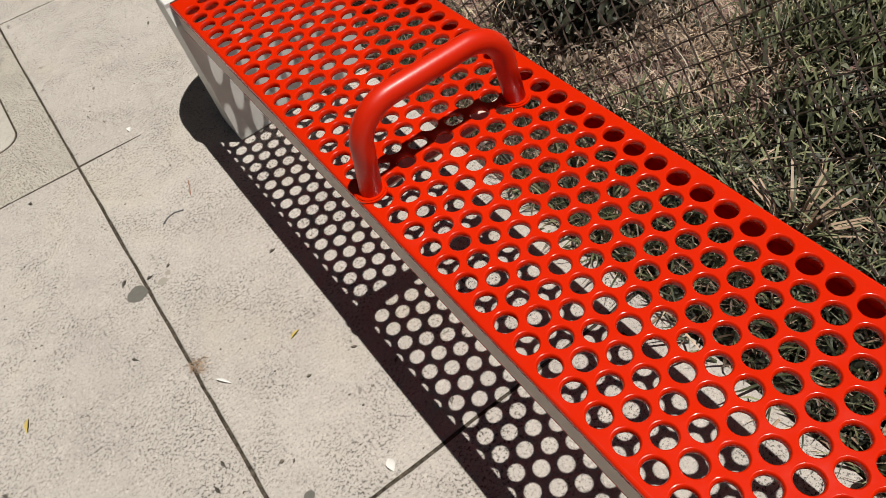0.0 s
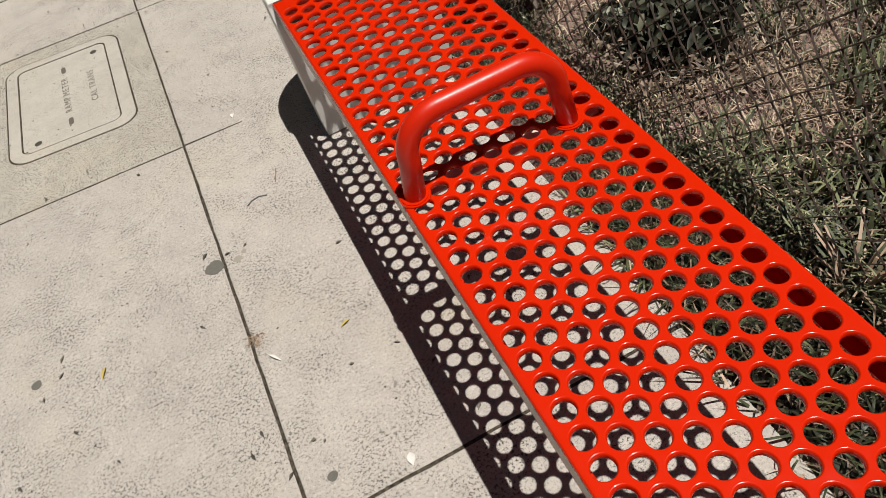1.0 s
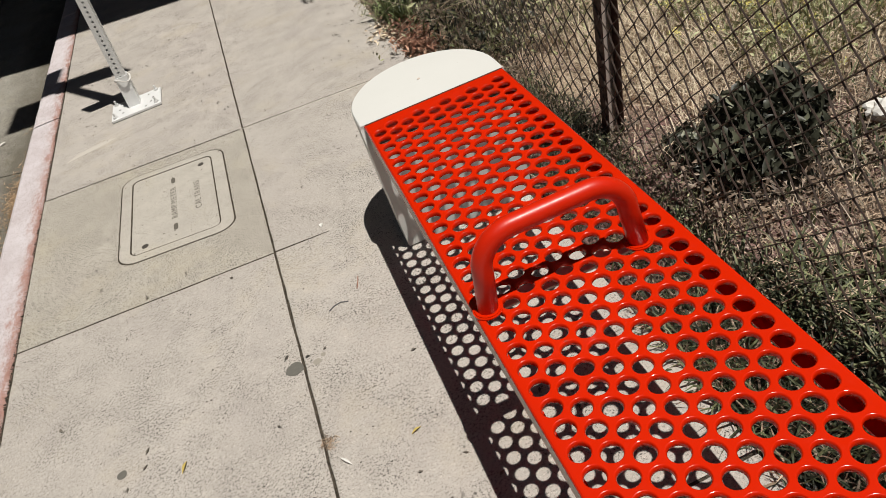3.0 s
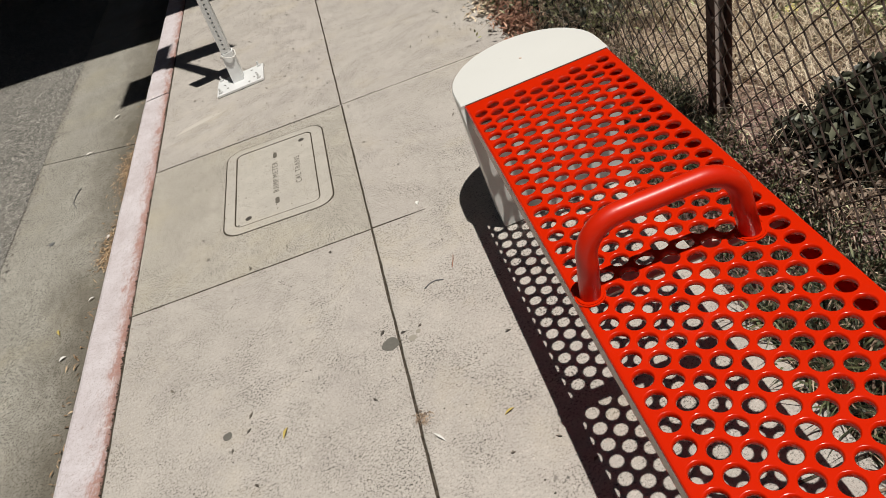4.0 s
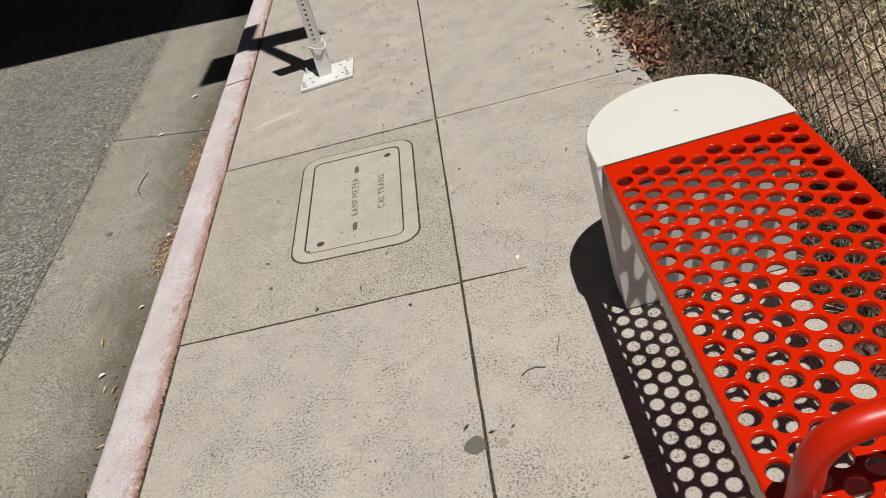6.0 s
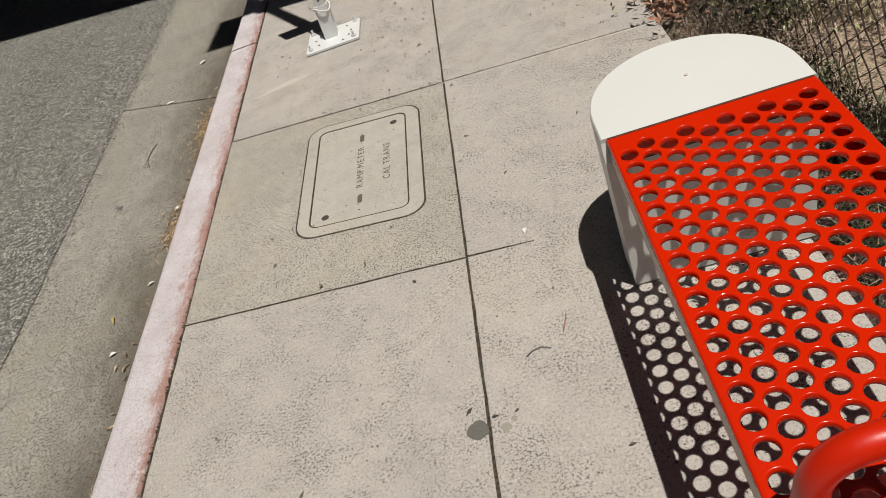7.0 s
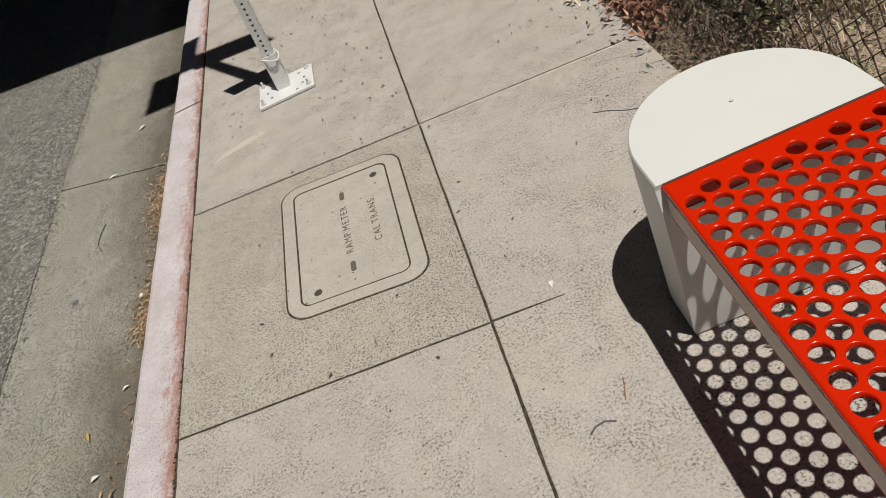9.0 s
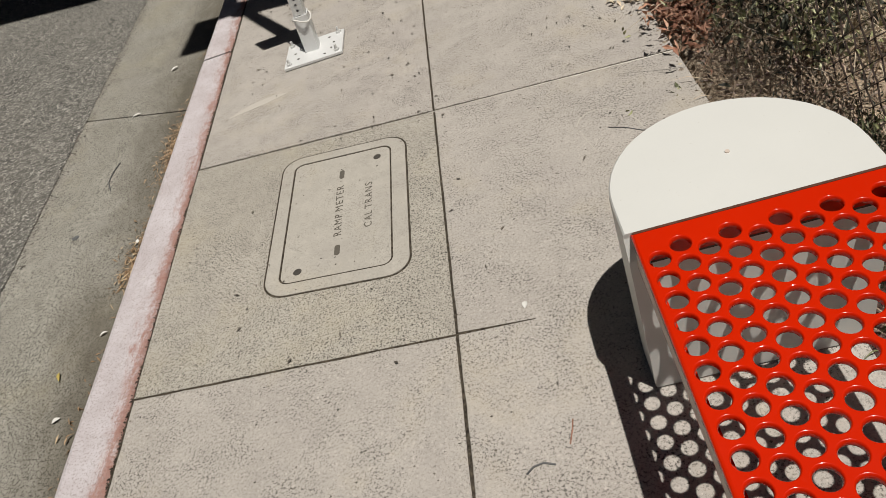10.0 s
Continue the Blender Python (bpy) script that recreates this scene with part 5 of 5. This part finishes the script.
# line drawing on the small sign: plain bars
bars = [(-0.125, 1.345, -0.03, 1.40), (-0.125, 1.31, -0.02, 1.335), (-0.125, 1.245, -0.01, 1.285), (0.05, 1.225, 0.10, 1.285),
        (-0.11, 1.195, 0.02, 1.200), (-0.115, 1.10, -0.110, 1.19), (-0.09, 1.165, 0.0, 1.170), (-0.095, 1.09, -0.07, 1.095),
        (-0.10, 1.06, -0.06, 1.065), (-0.02, 1.08, 0.015, 1.085), (0.015, 1.09, 0.020, 1.16), (-0.06, 1.12, 0.0, 1.124), (0.0, 1.205, 0.045, 1.21),
        (0.04, 1.04, 0.125, 1.045), (0.04, 1.055, 0.125, 1.060), (0.05, 1.08, 0.12, 1.083), (0.05, 1.11, 0.11, 1.113), (0.05, 1.14, 0.12, 1.143),
        (0.05, 1.165, 0.11, 1.168), (0.03, 1.19, 0.12, 1.193)]
bars += [(0.02, 1.41 - 0.018 * i, 0.06 + 0.05 * random.random(), 1.416 - 0.018 * i) for i in range(6)]
for x0, h0, x1, h1 in bars:
    bm = bmesh.new()
    box(bm, x0 * 0.85, -0.0475, h0 - 0.01, x1 * 0.85, -0.0455, h1 - 0.01)
    bmesh.ops.transform(bm, matrix=Matrix.Rotation(radians(4), 4, 'Z'), verts=bm.verts[:])
    for v in bm.verts:
        v.co.x += PX + UP.x * v.co.z
        v.co.y += PY + UP.y * v.co.z
    part("drawn_bar", bm, M_INK, front)

# worn grey patch let into the road, in the shade
bm = bmesh.new()
prism(bm, [(-2.91, 4.82), (-3.85, 5.14), (-4.88, 7.09), (-3.69, 6.39)], ROAD_Z - 0.02, ROAD_Z + 0.006)
tagged(part("road_patch", bm, M_ROAD_PATCH), "worn pale grey square patch in the asphalt road", "road patch", kind="structure")


# faint chalky marks on the asphalt
def scrawl(pts, width):
    bm = bmesh.new()
    left, right = [], []
    for i, (x, y) in enumerate(pts):
        x2, y2 = pts[min(i + 1, len(pts) - 1)]
        x1, y1 = pts[max(i - 1, 0)]
        d = Vector((x2 - x1, y2 - y1)).normalized() * width / 2
        left.append((x - d.y, y + d.x))
        right.append((x + d.y, y - d.x))
    prism(bm, left + right[::-1], ROAD_Z - 0.01, ROAD_Z + 0.003)
    tagged(part("chalk_mark", bm, M_CHALK), "faint pale scrawled line on the asphalt", "road marking", group="chalk marks on the road")


scrawl([(-2.42, 3.62), (-2.55, 3.70), (-2.66, 3.82), (-2.70, 3.98)], 0.018)
scrawl([(-2.60, 3.58), (-2.74, 3.66), (-2.88, 3.80)], 0.015)
scrawl([(-2.48, 3.90), (-2.62, 3.96), (-2.80, 3.97), (-2.92, 4.06)], 0.016)
